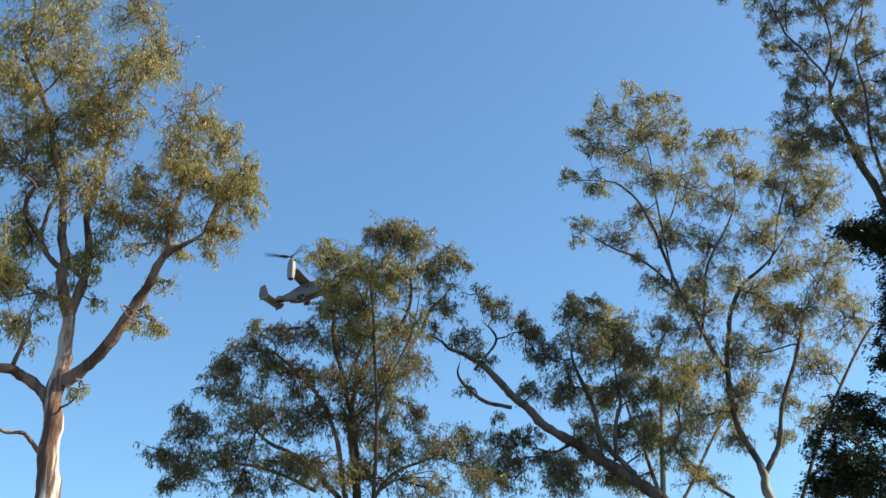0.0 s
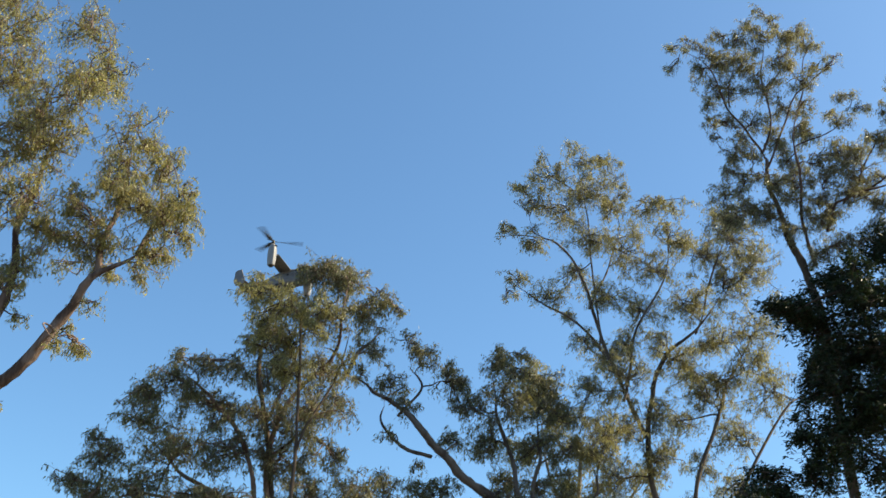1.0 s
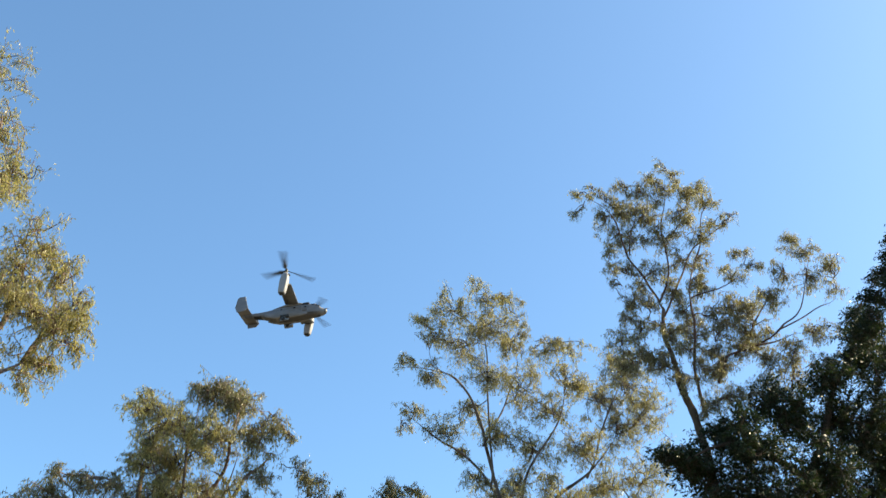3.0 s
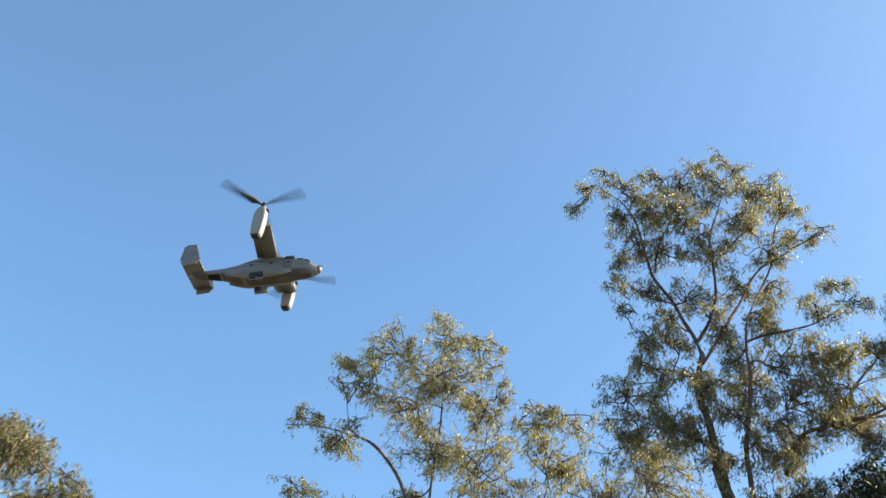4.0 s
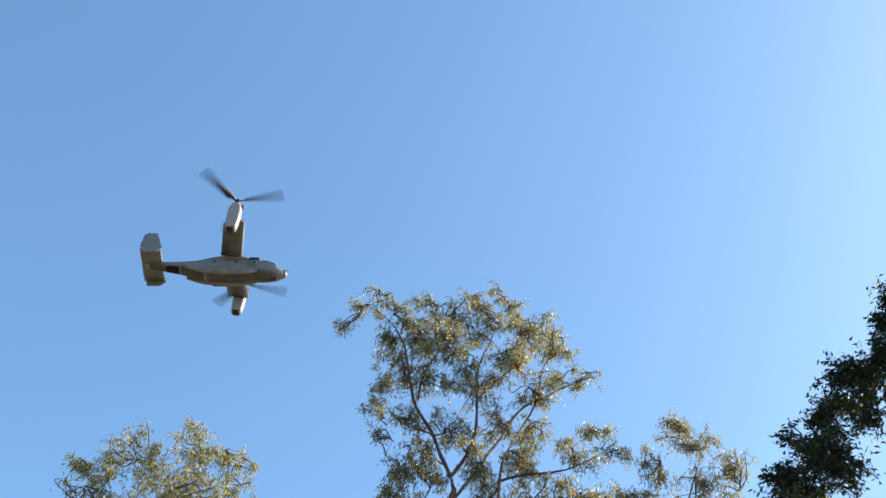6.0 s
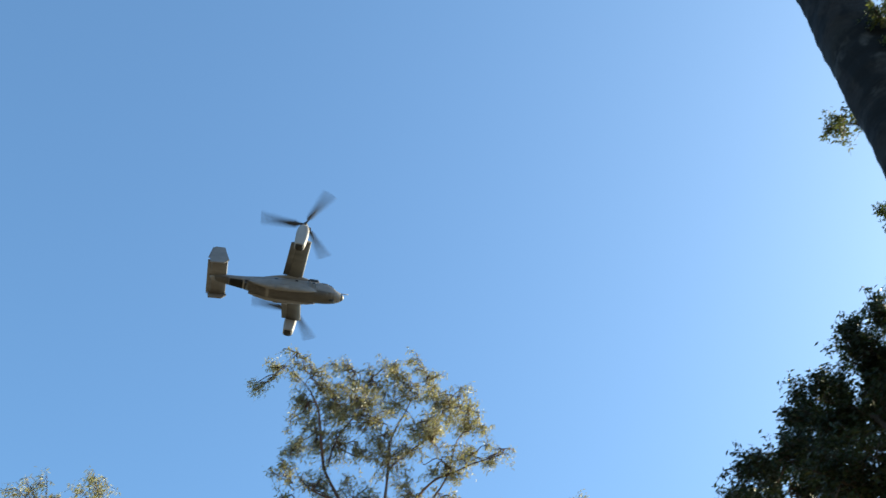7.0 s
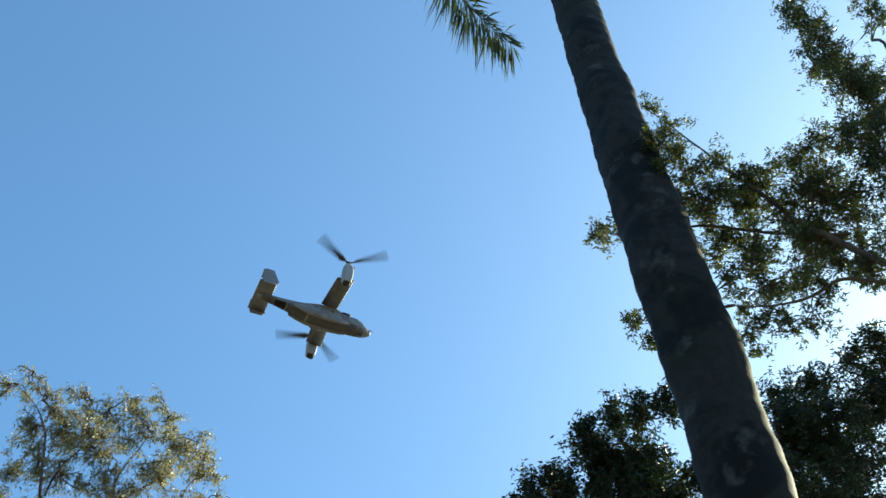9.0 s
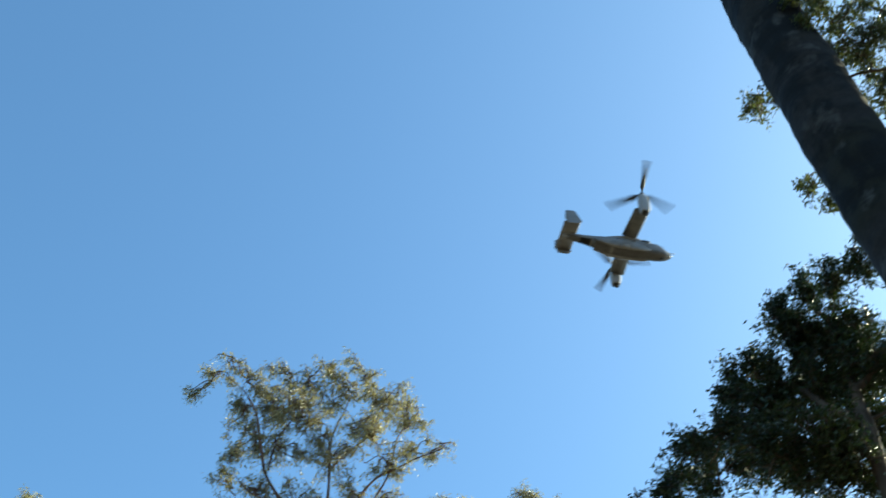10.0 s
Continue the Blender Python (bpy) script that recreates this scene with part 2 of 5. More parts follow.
class Tree:
    """A tree: trunk and limbs, branches to each clump of the crown, twigs, and leaves in sprays."""
    def __init__(self, name, base, label, leaf_mat, bark, bark_limb, seed, leaf=0.14, dens=1.0, grow=1.1, broad=False, slim=1.0):
        self.rng = np.random.default_rng(seed)
        self.thing = tagged(new(name), label, "tree", "trees in the park")
        self.thing.location = base
        self.leaf_mat, self.bark, self.leaf, self.dens, self.grow, self.broad = leaf_mat, bark, leaf, dens, grow, broad
        self.bark_limb, self.slim = bark_limb, slim
        self.nodes, self.sizes, self.rows = [], [], []
        self.twigs = Pile()
        self.leaves = []

    def limb(self, name, r0, r1, *points):
        rng = self.rng
        if name != "trunk":
            r0, r1 = r0 * self.slim, r1 * self.slim
        line = curve_through(points, 7)
        n = len(line)
        wob = rng.normal(0, 1, (n, 3))
        for _ in range(2):
            wob[1:-1] = (wob[:-2] + wob[1:-1] + wob[2:]) / 3
        fade = np.minimum(1, np.minimum(np.arange(n), np.arange(n)[::-1]) / 3.0)
        line = line + wob * fade[:, None] * r0 * (0.2 if name == "trunk" else 0.45)
        if name != "trunk":
            line = line + self.kinks(n, 3) * np.linalg.norm(line[-1] - line[0]) * 0.016
        s = np.linspace(0, 1, n)
        radii = r0 + (r1 - r0) * s ** 0.9
        if name == "trunk":
            radii = radii * (1 + 0.55 * np.exp(-s * 14))
        radii = radii * (1 + 0.07 * rng.normal(0, 1, n))
        if name != "trunk":
            radii = radii * np.minimum(1, 0.3 + 2.2 * (1 - s))
        verts, faces = tube(line, radii, 12 if r0 > 0.1 else 8)
        mesh_from(name, verts, faces, self.bark if name == "trunk" else self.bark_limb, self.thing, "", True)
        self.nodes.extend(line[2:])
        self.sizes.extend(radii[2:])

    def kinks(self, n, waves):
        """A smooth sideways wander that is nothing at both ends."""
        s = np.linspace(0, 1, n)[:, None]
        out = np.zeros((n, 3))
        for k in range(1, waves + 1):
            out += np.sin(math.pi * (k + 1) * s) * self.rng.normal(0, 1.0 / k, 3)
        return out

    def clumps(self, *rows):
        self.rows.extend(rows)

    def grow_clumps(self):
        """A branch to each clump, those next to the limbs first, so that the far ones fork from the near ones."""
        rng, leaf = self.rng, self.leaf
        limbs = np.array(self.nodes)
        rows = sorted(self.rows, key=lambda row: float(np.linalg.norm(limbs - np.array(row[:3]), axis=1).min()))
        for x, y, z, rx, rz in rows:
            c = np.array([x, y, z])
            nodes = np.array(self.nodes)
            d = np.linalg.norm((nodes - c) * (1, 1, 0.8), axis=1) + 0.5 * np.maximum(0, nodes[:, 2] - z)
            k = int(np.argmin(d))
            start = nodes[k]
            gap = np.linalg.norm(c - start)
            bend = rng.normal(0, 0.13 * gap, (2, 3))
            bend[:, 2] = np.abs(bend[:, 2])
            line = curve_through([start, start + (c - start) * 0.35 + bend[0], start + (c - start) * 0.7 + bend[1], c + (0, 0, rz * 0.3)], 5)
            line = line + self.kinks(len(line), 3) * gap * 0.04
            r = min(self.sizes[k] * 0.8, 0.12 * leaf + 0.014 * gap)
            radii = np.linspace(r, min(r, 0.07 * leaf), len(line))
            mesh_from("branch", *tube(line, radii, 6), self.bark_limb, self.thing, "", True)
            self.nodes.extend(line[3:-4])
            self.sizes.extend(radii[3:-4])
            rx, rz = rx * self.grow, rz * self.grow
            size = np.array([rx, (rx + rz) / 2, rz])
            count = max(14, int((4.8 if self.broad else 4.0) * self.dens * rx * rz / leaf ** 2))
            forks = max(5, min(18, count // 9))
            thick = np.array([0.05, 0.034, 0.016]) * leaf
            lines = []
            for _ in range(forks):
                v = rng.normal(0, 1, 3) + (0, 0, 0.25)
                v *= rng.uniform(0.55, 1.12) / np.linalg.norm(v)
                root = line[rng.integers(len(line) // 3, len(line))]
                tip = c + v * size
                kink = rng.normal(0, 0.13 * np.linalg.norm(tip - root), (2, 3))
                fork = curve_through([root, root + (tip - root) * 0.4 + kink[0], root + (tip - root) * 0.75 + kink[1], tip], 4)
                lines.append(fork)
                self.twigs.add(*tube(fork, np.linspace(0.15 * leaf, 0.05 * leaf, len(fork)), 5))
            for _ in range(count):
                fork = lines[rng.integers(forks)]
                root = fork[min(len(fork) - 1, int(len(fork) * rng.uniform(0.35, 1.1)))]
                tip = root + rng.normal(0, 0.28 if self.broad else 0.18, 3) * size + rng.normal(0, 0.6, 3) * leaf
                droop = tip + rng.normal(0, 0.35, 3) * leaf + (0, 0, -leaf * rng.uniform(0.5, 1.6) * (1.0 if not self.broad else 0.35))
                self.twigs.add(*tube([root, tip, droop], thick, 3))
                n = max(4, int(12 * rng.uniform(0.5, 1.6)))
                s = rng.random((n, 1))
                at = np.where(s < 0.55, root + (tip - root) * (0.45 + s), tip + (droop - tip) * (s - 0.55) * 2.2)
                self.leaves.append(at + rng.normal(0, leaf * 0.38, (n, 3)))

    def finish(self):
        rng = self.rng
        self.grow_clumps()
        self.twigs.link("fine_twigwork", self.bark_limb, self.thing)["kind"] = "stuff"
        p = np.vstack(self.leaves)
        n = len(p)
        way = rng.normal(0, 1, (n, 3)) * ((0.55, 0.55, 0.4) if not self.broad else (1, 1, 0.6))
        way[:, 2] -= 0.95 if not self.broad else 0.35
        way /= np.linalg.norm(way, axis=1)[:, None]
        side = np.cross(way, rng.normal(0, 1, (n, 3)))
        side /= np.linalg.norm(side, axis=1)[:, None]
        length = (self.leaf * rng.uniform(0.6, 1.25, n))[:, None]
        width = length * ((0.11 if not self.broad else 0.17) * rng.uniform(0.8, 1.3, (n, 1)))
        fold = np.cross(way, side) * width * 0.35
        verts = np.stack([p, p + way * length * 0.42 + side * width + fold, p + way * length, p + way * length * 0.42 - side * width + fold], 1).reshape(-1, 3)
        faces = np.arange(4 * n).reshape(n, 4)
        mesh_from("crown", verts, faces, self.leaf_mat, self.thing, "", False)["kind"] = "stuff"


# ---- the ground: a grassy bank that levels off under the trees ----
def ground_height(x, y):
    s = min(1.0, max(0.0, (y + 0.5) / 7.2))
    s = s * s * (3 - 2 * s) * 0.35 + s * 0.65
    return 2.7 * s


def build_ground():
    bm = bmesh.new()
    xs = [-3000, -600, -150, -60, -40, -30, -24, -20, -16, -12, -8, -4, 0, 4, 8, 12, 16, 20, 24, 30, 40, 60, 150, 600, 3000]
    ys = [-3000, -600, -150, -60, -30, -16, -8, -4, -2, 0, 1.5, 3, 4.5, 6, 7.5, 9, 10.5, 12, 13.5, 16, 19, 22, 26, 30, 36, 50, 80, 150, 600, 3000]
    grid = [[bm.verts.new((x, y, ground_height(x, y) + (0.06 * noise.noise((x * 0.21, y * 0.21, 3)) if abs(x) < 50 and abs(y) < 50 else 0))) for x in xs] for y in ys]
    for i in range(len(ys) - 1):
        for j in range(len(xs) - 1):
            bm.faces.new((grid[i][j], grid[i][j + 1], grid[i + 1][j + 1], grid[i + 1][j]))
    ob = part("ground", bm, grass, None, "dry mown grass on a gentle bank")
    tagged(ob, "", "ground", "", "structure")


build_ground()

# ---- trees ----

# tall gum tree with smooth pale trunk and sunlit olive crown
tree = Tree('gum_tree', (-4.39, 12.20, 2.7), "tall gum tree with smooth pale trunk and sunlit olive crown", leaf_sun, bark_pale, bark_pink, 76, leaf=0.064, dens=0.9, grow=1.1)
tree.limb('trunk', 0.176, 0.071, (0.02, 0.00, -0.10), (0.01, 0.00, 0.60), (0.00, 0.00, 1.33), (-0.04, 0.00, 2.10), (-0.03, 0.00, 2.84), (-0.02, 0.00, 3.46))
tree.limb('limb', 0.076, 0.031, (-0.02, 0.00, 3.46), (-0.13, -0.08, 4.01), (-0.25, -0.05, 4.62), (-0.37, 0.10, 5.24), (-0.65, 0.32, 6.10))
tree.limb('limb', 0.078, 0.042, (0.03, 0.00, 2.63), (0.38, -0.07, 2.95), (0.81, -0.22, 3.59), (1.13, -0.37, 3.99), (1.60, -0.42, 4.37))
tree.limb('limb', 0.036, 0.015, (1.50, 0.00, 4.57), (1.60, 0.18, 5.12), (1.60, 0.16, 5.59))
tree.limb('limb', 0.045, 0.019, (1.06, 0.00, 4.26), (1.03, 0.12, 4.85), (1.11, 0.31, 5.51), (1.07, 0.45, 6.34))
tree.limb('limb', 0.072, 0.051, (-0.09, 0.00, 2.40), (-0.46, 0.04, 2.71), (-0.70, -0.09, 2.81), (-1.09, -0.33, 3.00))
tree.limb('limb', 0.038, 0.023, (-0.20, 0.00, 4.08), (-0.43, 0.01, 4.34), (-0.71, -0.10, 4.79), (-0.58, -0.27, 5.04), (-0.71, -0.45, 5.15))
tree.limb('limb', 0.030, 0.015, (-0.52, 0.00, 4.49), (-0.46, 0.16, 5.11), (-0.46, 0.44, 5.58))
tree.limb('limb', 0.062, 0.023, (-0.03, 0.00, 3.46), (0.02, 0.09, 4.38), (-0.04, 0.23, 4.91), (0.05, 0.34, 5.77), (0.22, 0.33, 6.88))
tree.limb('limb', 0.042, 0.017, (-0.32, 0.00, 5.11), (-0.60, 0.05, 6.11), (-1.05, 0.18, 7.14), (-1.41, 0.31, 7.96), (-1.66, 0.37, 8.67))
tree.limb('limb', 0.028, 0.014, (-0.14, 0.00, 1.84), (-0.28, -0.17, 2.00), (-0.49, -0.31, 2.05), (-0.74, -0.31, 2.41))
tree.limb('limb', 0.029, 0.014, (-0.60, 0.00, 2.80), (-0.59, 0.22, 3.33), (-0.57, 0.30, 3.72))
tree.clumps((-0.89, -0.37, 7.29, 0.41, 0.37), (0.06, 0.62, 8.28, 0.40, 0.36), (0.66, 0.08, 7.20, 0.39, 0.43), (0.68, -0.70, 6.39, 0.39, 0.39), (-0.43, -0.03, 6.95, 0.55, 0.40), (-0.93, -0.46, 6.38, 0.48, 0.48), (0.14, -0.26, 6.38, 0.46, 0.42), (-0.53, -0.20, 5.92, 0.62, 0.35), (-0.86, -0.29, 5.54, 0.38, 0.35), (-0.26, 0.23, 6.21, 0.38, 0.31), (0.20, -0.03, 5.94, 0.38, 0.34), (1.27, -0.25, 6.14, 0.37, 0.34), (1.61, 0.18, 5.89, 0.33, 0.33), (1.06, 0.35, 5.95, 0.37, 0.37), (2.03, -0.71, 5.04, 0.22, 0.25), (1.72, -0.11, 5.13, 0.32, 0.29))
tree.clumps((1.45, -0.43, 4.97, 0.32, 0.32), (0.75, -0.07, 5.03, 0.36, 0.25), (1.12, -0.55, 5.13, 0.29, 0.26), (0.41, 0.01, 4.72, 0.36, 0.29), (0.98, -0.02, 4.63, 0.32, 0.25), (1.63, -0.13, 4.62, 0.28, 0.20), (1.95, -0.46, 4.65, 0.25, 0.21), (-0.66, -0.17, 4.41, 0.33, 0.37), (-0.64, -0.47, 3.70, 0.36, 0.36), (0.15, -0.57, 4.89, 0.37, 0.41), (0.04, 0.10, 4.16, 0.32, 0.25), (-0.27, -0.48, 3.49, 0.29, 0.21), (-0.88, 0.51, 3.43, 0.32, 0.25), (1.00, 0.33, 3.40, 0.11, 0.06), (1.05, -0.90, 3.03, 0.09, 0.06), (1.02, 0.12, 3.95, 0.17, 0.10))
tree.clumps((0.45, -0.50, 2.41, 0.15, 0.09), (0.27, 0.01, 3.65, 0.11, 0.06), (-1.59, 0.02, 5.43, 0.46, 0.62), (-0.94, -0.84, 3.69, 0.44, 0.59), (-1.98, -0.09, 7.04, 0.49, 0.66), (-0.60, -0.10, 7.75, 0.41, 0.33), (-0.42, 0.36, 8.86, 0.75, 0.50), (-1.17, -0.43, 8.32, 0.68, 0.51), (-0.51, 0.31, 5.67, 0.38, 0.30), (1.67, -0.49, 4.12, 0.24, 0.14), (1.78, -0.15, 4.48, 0.22, 0.15), (2.06, -0.37, 4.88, 0.17, 0.17), (1.13, 0.65, 4.51, 0.17, 0.11), (1.01, 0.25, 4.45, 0.17, 0.11), (0.36, 0.88, 4.73, 0.17, 0.11))
tree.clumps((0.56, 0.24, 5.31, 0.27, 0.22), (0.97, 0.25, 4.80, 0.28, 0.23), (0.63, 0.01, 4.65, 0.25, 0.20), (0.40, -0.17, 4.34, 0.23, 0.18), (1.27, -0.36, 5.23, 0.24, 0.19), (-0.59, -0.09, 5.14, 0.31, 0.25), (-0.86, -0.07, 4.61, 0.27, 0.22), (1.74, -0.36, 5.00, 0.23, 0.19), (0.20, -0.36, 3.96, 0.15, 0.12), (0.70, 0.40, 3.72, 0.14, 0.11), (1.05, 0.12, 3.33, 0.08, 0.06))
tree.finish()

# broad gum tree with drooping grey-green foliage
tree = Tree('gum_tree', (-1.34, 17.30, 2.7), "broad gum tree with drooping grey-green foliage", leaf_grey, bark_dark, bark_pink, 67, leaf=0.076, dens=1.25, grow=1.1)
tree.limb('trunk', 0.096, 0.028, (0.07, 0.00, -0.10), (0.04, 0.00, 1.05), (0.00, 0.00, 2.34), (-0.06, 0.00, 3.08), (-0.16, 0.00, 3.81), (-0.37, 0.00, 4.58), (-0.49, 0.00, 5.37), (-0.33, 0.00, 6.19))
tree.limb('limb', 0.048, 0.021, (-0.18, 0.00, 2.34), (-0.30, -0.15, 3.13), (-0.68, -0.24, 3.93), (-1.27, -0.20, 4.51), (-1.69, 0.01, 4.88))
tree.limb('limb', 0.049, 0.021, (-0.01, 0.00, 2.63), (0.03, -0.03, 3.62), (0.20, -0.16, 4.53), (0.56, -0.32, 5.25), (0.74, -0.44, 6.01), (0.88, -0.42, 6.53))
tree.limb('limb', 0.047, 0.020, (-0.28, 0.00, 2.34), (-0.86, 0.18, 2.94), (-1.54, 0.26, 3.37), (-2.19, 0.14, 3.85))
tree.limb('limb', 0.034, 0.013, (-0.64, 0.00, 2.45), (-1.43, -0.19, 2.76), (-2.10, -0.37, 2.77), (-2.61, -0.40, 2.63))
tree.limb('limb', 0.040, 0.013, (0.25, 0.00, 2.34), (0.59, 0.18, 2.76), (1.12, 0.39, 3.08), (1.77, 0.48, 3.47))
tree.limb('limb', 0.027, 0.013, (-0.10, 0.00, 3.63), (0.40, -0.29, 4.01), (0.76, -0.46, 4.33))
tree.limb('limb', 0.028, 0.014, (-0.26, 0.00, 4.10), (0.01, -0.19, 4.91), (0.27, -0.36, 5.84), (0.21, -0.39, 6.54))
tree.clumps((0.13, -0.01, 6.88, 0.25, 0.20), (0.41, 0.30, 7.02, 0.25, 0.20), (0.87, -0.18, 6.66, 0.34, 0.27), (1.45, -0.08, 6.39, 0.23, 0.21), (-0.05, 0.12, 6.24, 0.46, 0.34), (-0.69, 0.05, 6.53, 0.31, 0.19), (0.55, -0.44, 5.90, 0.48, 0.34), (1.15, 0.46, 6.17, 0.38, 0.29), (-0.34, -0.66, 5.32, 0.48, 0.38), (-1.51, -0.61, 4.90, 0.34, 0.17), (-0.95, -0.66, 4.74, 0.42, 0.27), (-0.24, 0.50, 5.15, 0.55, 0.40), (0.56, -0.19, 5.00, 0.42, 0.40), (-1.77, -0.50, 4.46, 0.49, 0.30), (-2.14, -0.58, 4.20, 0.34, 0.27), (-1.13, 0.22, 4.36, 0.56, 0.39))
tree.clumps((-0.21, -0.55, 4.02, 0.56, 0.42), (0.51, -0.67, 4.08, 0.47, 0.42), (-2.24, 0.32, 4.10, 0.40, 0.28), (-1.54, -0.63, 3.50, 0.51, 0.37), (-0.85, -0.17, 3.53, 0.56, 0.39), (0.04, -0.00, 3.53, 0.51, 0.39), (0.77, -0.24, 3.65, 0.32, 0.32), (-2.62, -0.03, 3.39, 0.39, 0.26), (-3.11, 0.70, 3.01, 0.34, 0.24), (-2.05, -0.27, 2.97, 0.48, 0.33), (-1.09, -0.67, 2.65, 0.51, 0.29), (-0.38, -0.98, 2.58, 0.48, 0.32), (0.51, -0.11, 2.91, 0.47, 0.32), (1.22, -0.19, 3.12, 0.38, 0.31), (1.71, 0.14, 3.20, 0.29, 0.33), (1.96, -0.25, 2.57, 0.31, 0.24))
tree.clumps((-2.88, -0.25, 2.44, 0.22, 0.17), (1.13, -0.39, 2.46, 0.41, 0.24), (0.08, -0.28, 2.65, 0.41, 0.32), (-1.89, 0.08, 2.47, 0.46, 0.23), (0.94, -0.20, 4.51, 0.24, 0.28), (1.79, 0.05, 6.27, 0.08, 0.06))
tree.clumps((0.43, -0.11, 6.83, 0.41, 0.33), (0.86, 0.05, 6.74, 0.37, 0.30), (1.45, 0.48, 6.50, 0.30, 0.24), (-2.33, 0.09, 4.51, 0.24, 0.19), (-2.84, 0.24, 3.69, 0.31, 0.25), (-3.03, -0.25, 3.02, 0.23, 0.18), (-2.65, 0.14, 2.84, 0.36, 0.29))
tree.finish()

# young gum tree with yellow-green sunlit foliage
tree = Tree('gum_tree', (-1.05, 16.20, 2.7), "slender young gum tree with sunlit yellow-green foliage", leaf_young, bark_dark, bark_dark, 31, leaf=0.066, dens=0.75, grow=1.2)
tree.limb('trunk', 0.042, 0.018, (0.05, 0.00, -0.10), (0.02, 0.00, 1.60), (0.06, 0.00, 3.10), (-0.02, 0.00, 4.60), (-0.10, 0.00, 5.55))
tree.limb('limb', 0.024, 0.010, (0.05, 0.00, 3.40), (0.35, 0.05, 4.20), (0.62, 0.02, 4.90), (0.70, 0.00, 5.50))
tree.clumps((-0.97, 0.10, 5.95, 0.27, 0.22), (-0.63, -0.03, 5.96, 0.24, 0.19), (-0.62, 0.15, 5.59, 0.34, 0.28), (-0.24, -0.13, 5.67, 0.34, 0.27), (-0.71, -0.09, 5.02, 0.26, 0.21), (-0.24, 0.15, 5.16, 0.36, 0.29), (0.12, 0.00, 5.34, 0.30, 0.24), (-0.13, 0.00, 4.59, 0.30, 0.24), (0.62, -0.13, 4.77, 0.25, 0.20), (-0.44, -0.24, 4.59, 0.24, 0.19), (0.28, 0.22, 5.92, 0.24, 0.19))
tree.finish()

# leaning gum tree with one long bare diagonal limb
tree = Tree('gum_tree', (4.79, 17.80, 2.7), "leaning gum tree with one long bare diagonal limb", leaf_grey, bark_mid, bark_mid, 74, leaf=0.074, dens=1.1, grow=1.08)
tree.limb('trunk', 0.171, 0.094, (0.25, 0.00, -0.10), (0.14, 0.00, 0.44), (0.00, 0.00, 0.98), (-0.70, 0.00, 1.93), (-1.29, 0.00, 2.44))
tree.limb('limb', 0.105, 0.035, (-1.29, 0.00, 2.44), (-1.81, -0.04, 2.91), (-2.52, -0.12, 3.40), (-3.16, -0.17, 3.76), (-3.71, -0.17, 4.10), (-4.26, -0.09, 4.51), (-4.83, 0.07, 4.92), (-5.17, 0.26, 5.34))
tree.limb('limb', 0.036, 0.018, (-5.17, 0.00, 5.25), (-4.93, 0.19, 5.84), (-4.63, 0.41, 6.35))
tree.limb('limb', 0.035, 0.017, (-3.65, 0.00, 3.94), (-4.17, -0.05, 4.09), (-4.52, 0.04, 4.46), (-4.49, 0.25, 4.83))
tree.limb('limb', 0.053, 0.022, (-1.67, 0.00, 2.81), (-2.12, 0.08, 3.50), (-2.28, 0.08, 3.98), (-2.64, -0.03, 4.63), (-2.72, -0.23, 5.37))
tree.limb('limb', 0.026, 0.018, (-4.26, 0.00, 4.59), (-3.87, -0.03, 5.13), (-4.11, -0.26, 5.36))
tree.limb('limb', 0.026, 0.013, (-5.17, 0.00, 5.25), (-5.32, 0.16, 5.62), (-5.63, 0.40, 5.87))
tree.limb('limb', 0.044, 0.018, (-1.97, 0.00, 3.06), (-1.85, 0.10, 3.99), (-1.84, 0.35, 5.06))
tree.limb('limb', 0.034, 0.017, (-2.51, 0.00, 3.43), (-2.96, 0.21, 3.25), (-3.41, 0.34, 3.37))
tree.clumps((-4.20, -0.24, 5.83, 0.31, 0.16), (-3.83, -0.37, 5.52, 0.27, 0.23), (-4.63, 0.02, 5.67, 0.21, 0.23), (-4.34, 0.40, 5.34, 0.31, 0.29), (-4.12, -0.12, 4.65, 0.23, 0.21), (-4.95, 0.16, 5.36, 0.19, 0.19), (-3.86, 0.72, 3.96, 0.15, 0.11), (-4.46, -0.47, 4.11, 0.15, 0.11), (-3.42, 0.10, 5.44, 0.23, 0.23), (-3.25, -0.12, 5.01, 0.29, 0.25), (-2.73, -0.39, 5.46, 0.35, 0.27), (-2.34, -0.38, 5.67, 0.28, 0.18), (-1.87, -0.01, 5.40, 0.35, 0.31), (-1.83, 0.16, 5.00, 0.41, 0.39), (-2.45, -0.20, 4.93, 0.39, 0.34), (-3.01, 0.02, 4.75, 0.35, 0.29))
tree.clumps((-2.62, 0.27, 4.33, 0.44, 0.38), (-1.88, 0.11, 4.28, 0.42, 0.39), (-3.29, 0.33, 4.35, 0.27, 0.23), (-3.42, 0.18, 3.48, 0.30, 0.19), (-3.15, 0.19, 3.05, 0.40, 0.24), (-2.31, 0.70, 3.76, 0.40, 0.33), (-1.71, 0.24, 3.64, 0.34, 0.31), (-3.68, 0.05, 2.93, 0.23, 0.23), (-2.69, 0.28, 2.79, 0.41, 0.24), (-1.40, -0.35, 4.05, 0.33, 0.35), (-1.33, -0.13, 3.35, 0.29, 0.29), (-1.95, 0.31, 2.80, 0.34, 0.25), (-3.67, 0.25, 2.60, 0.22, 0.15), (-5.03, 0.58, 5.99, 0.14, 0.16), (-1.39, 0.00, 4.74, 0.29, 0.29))
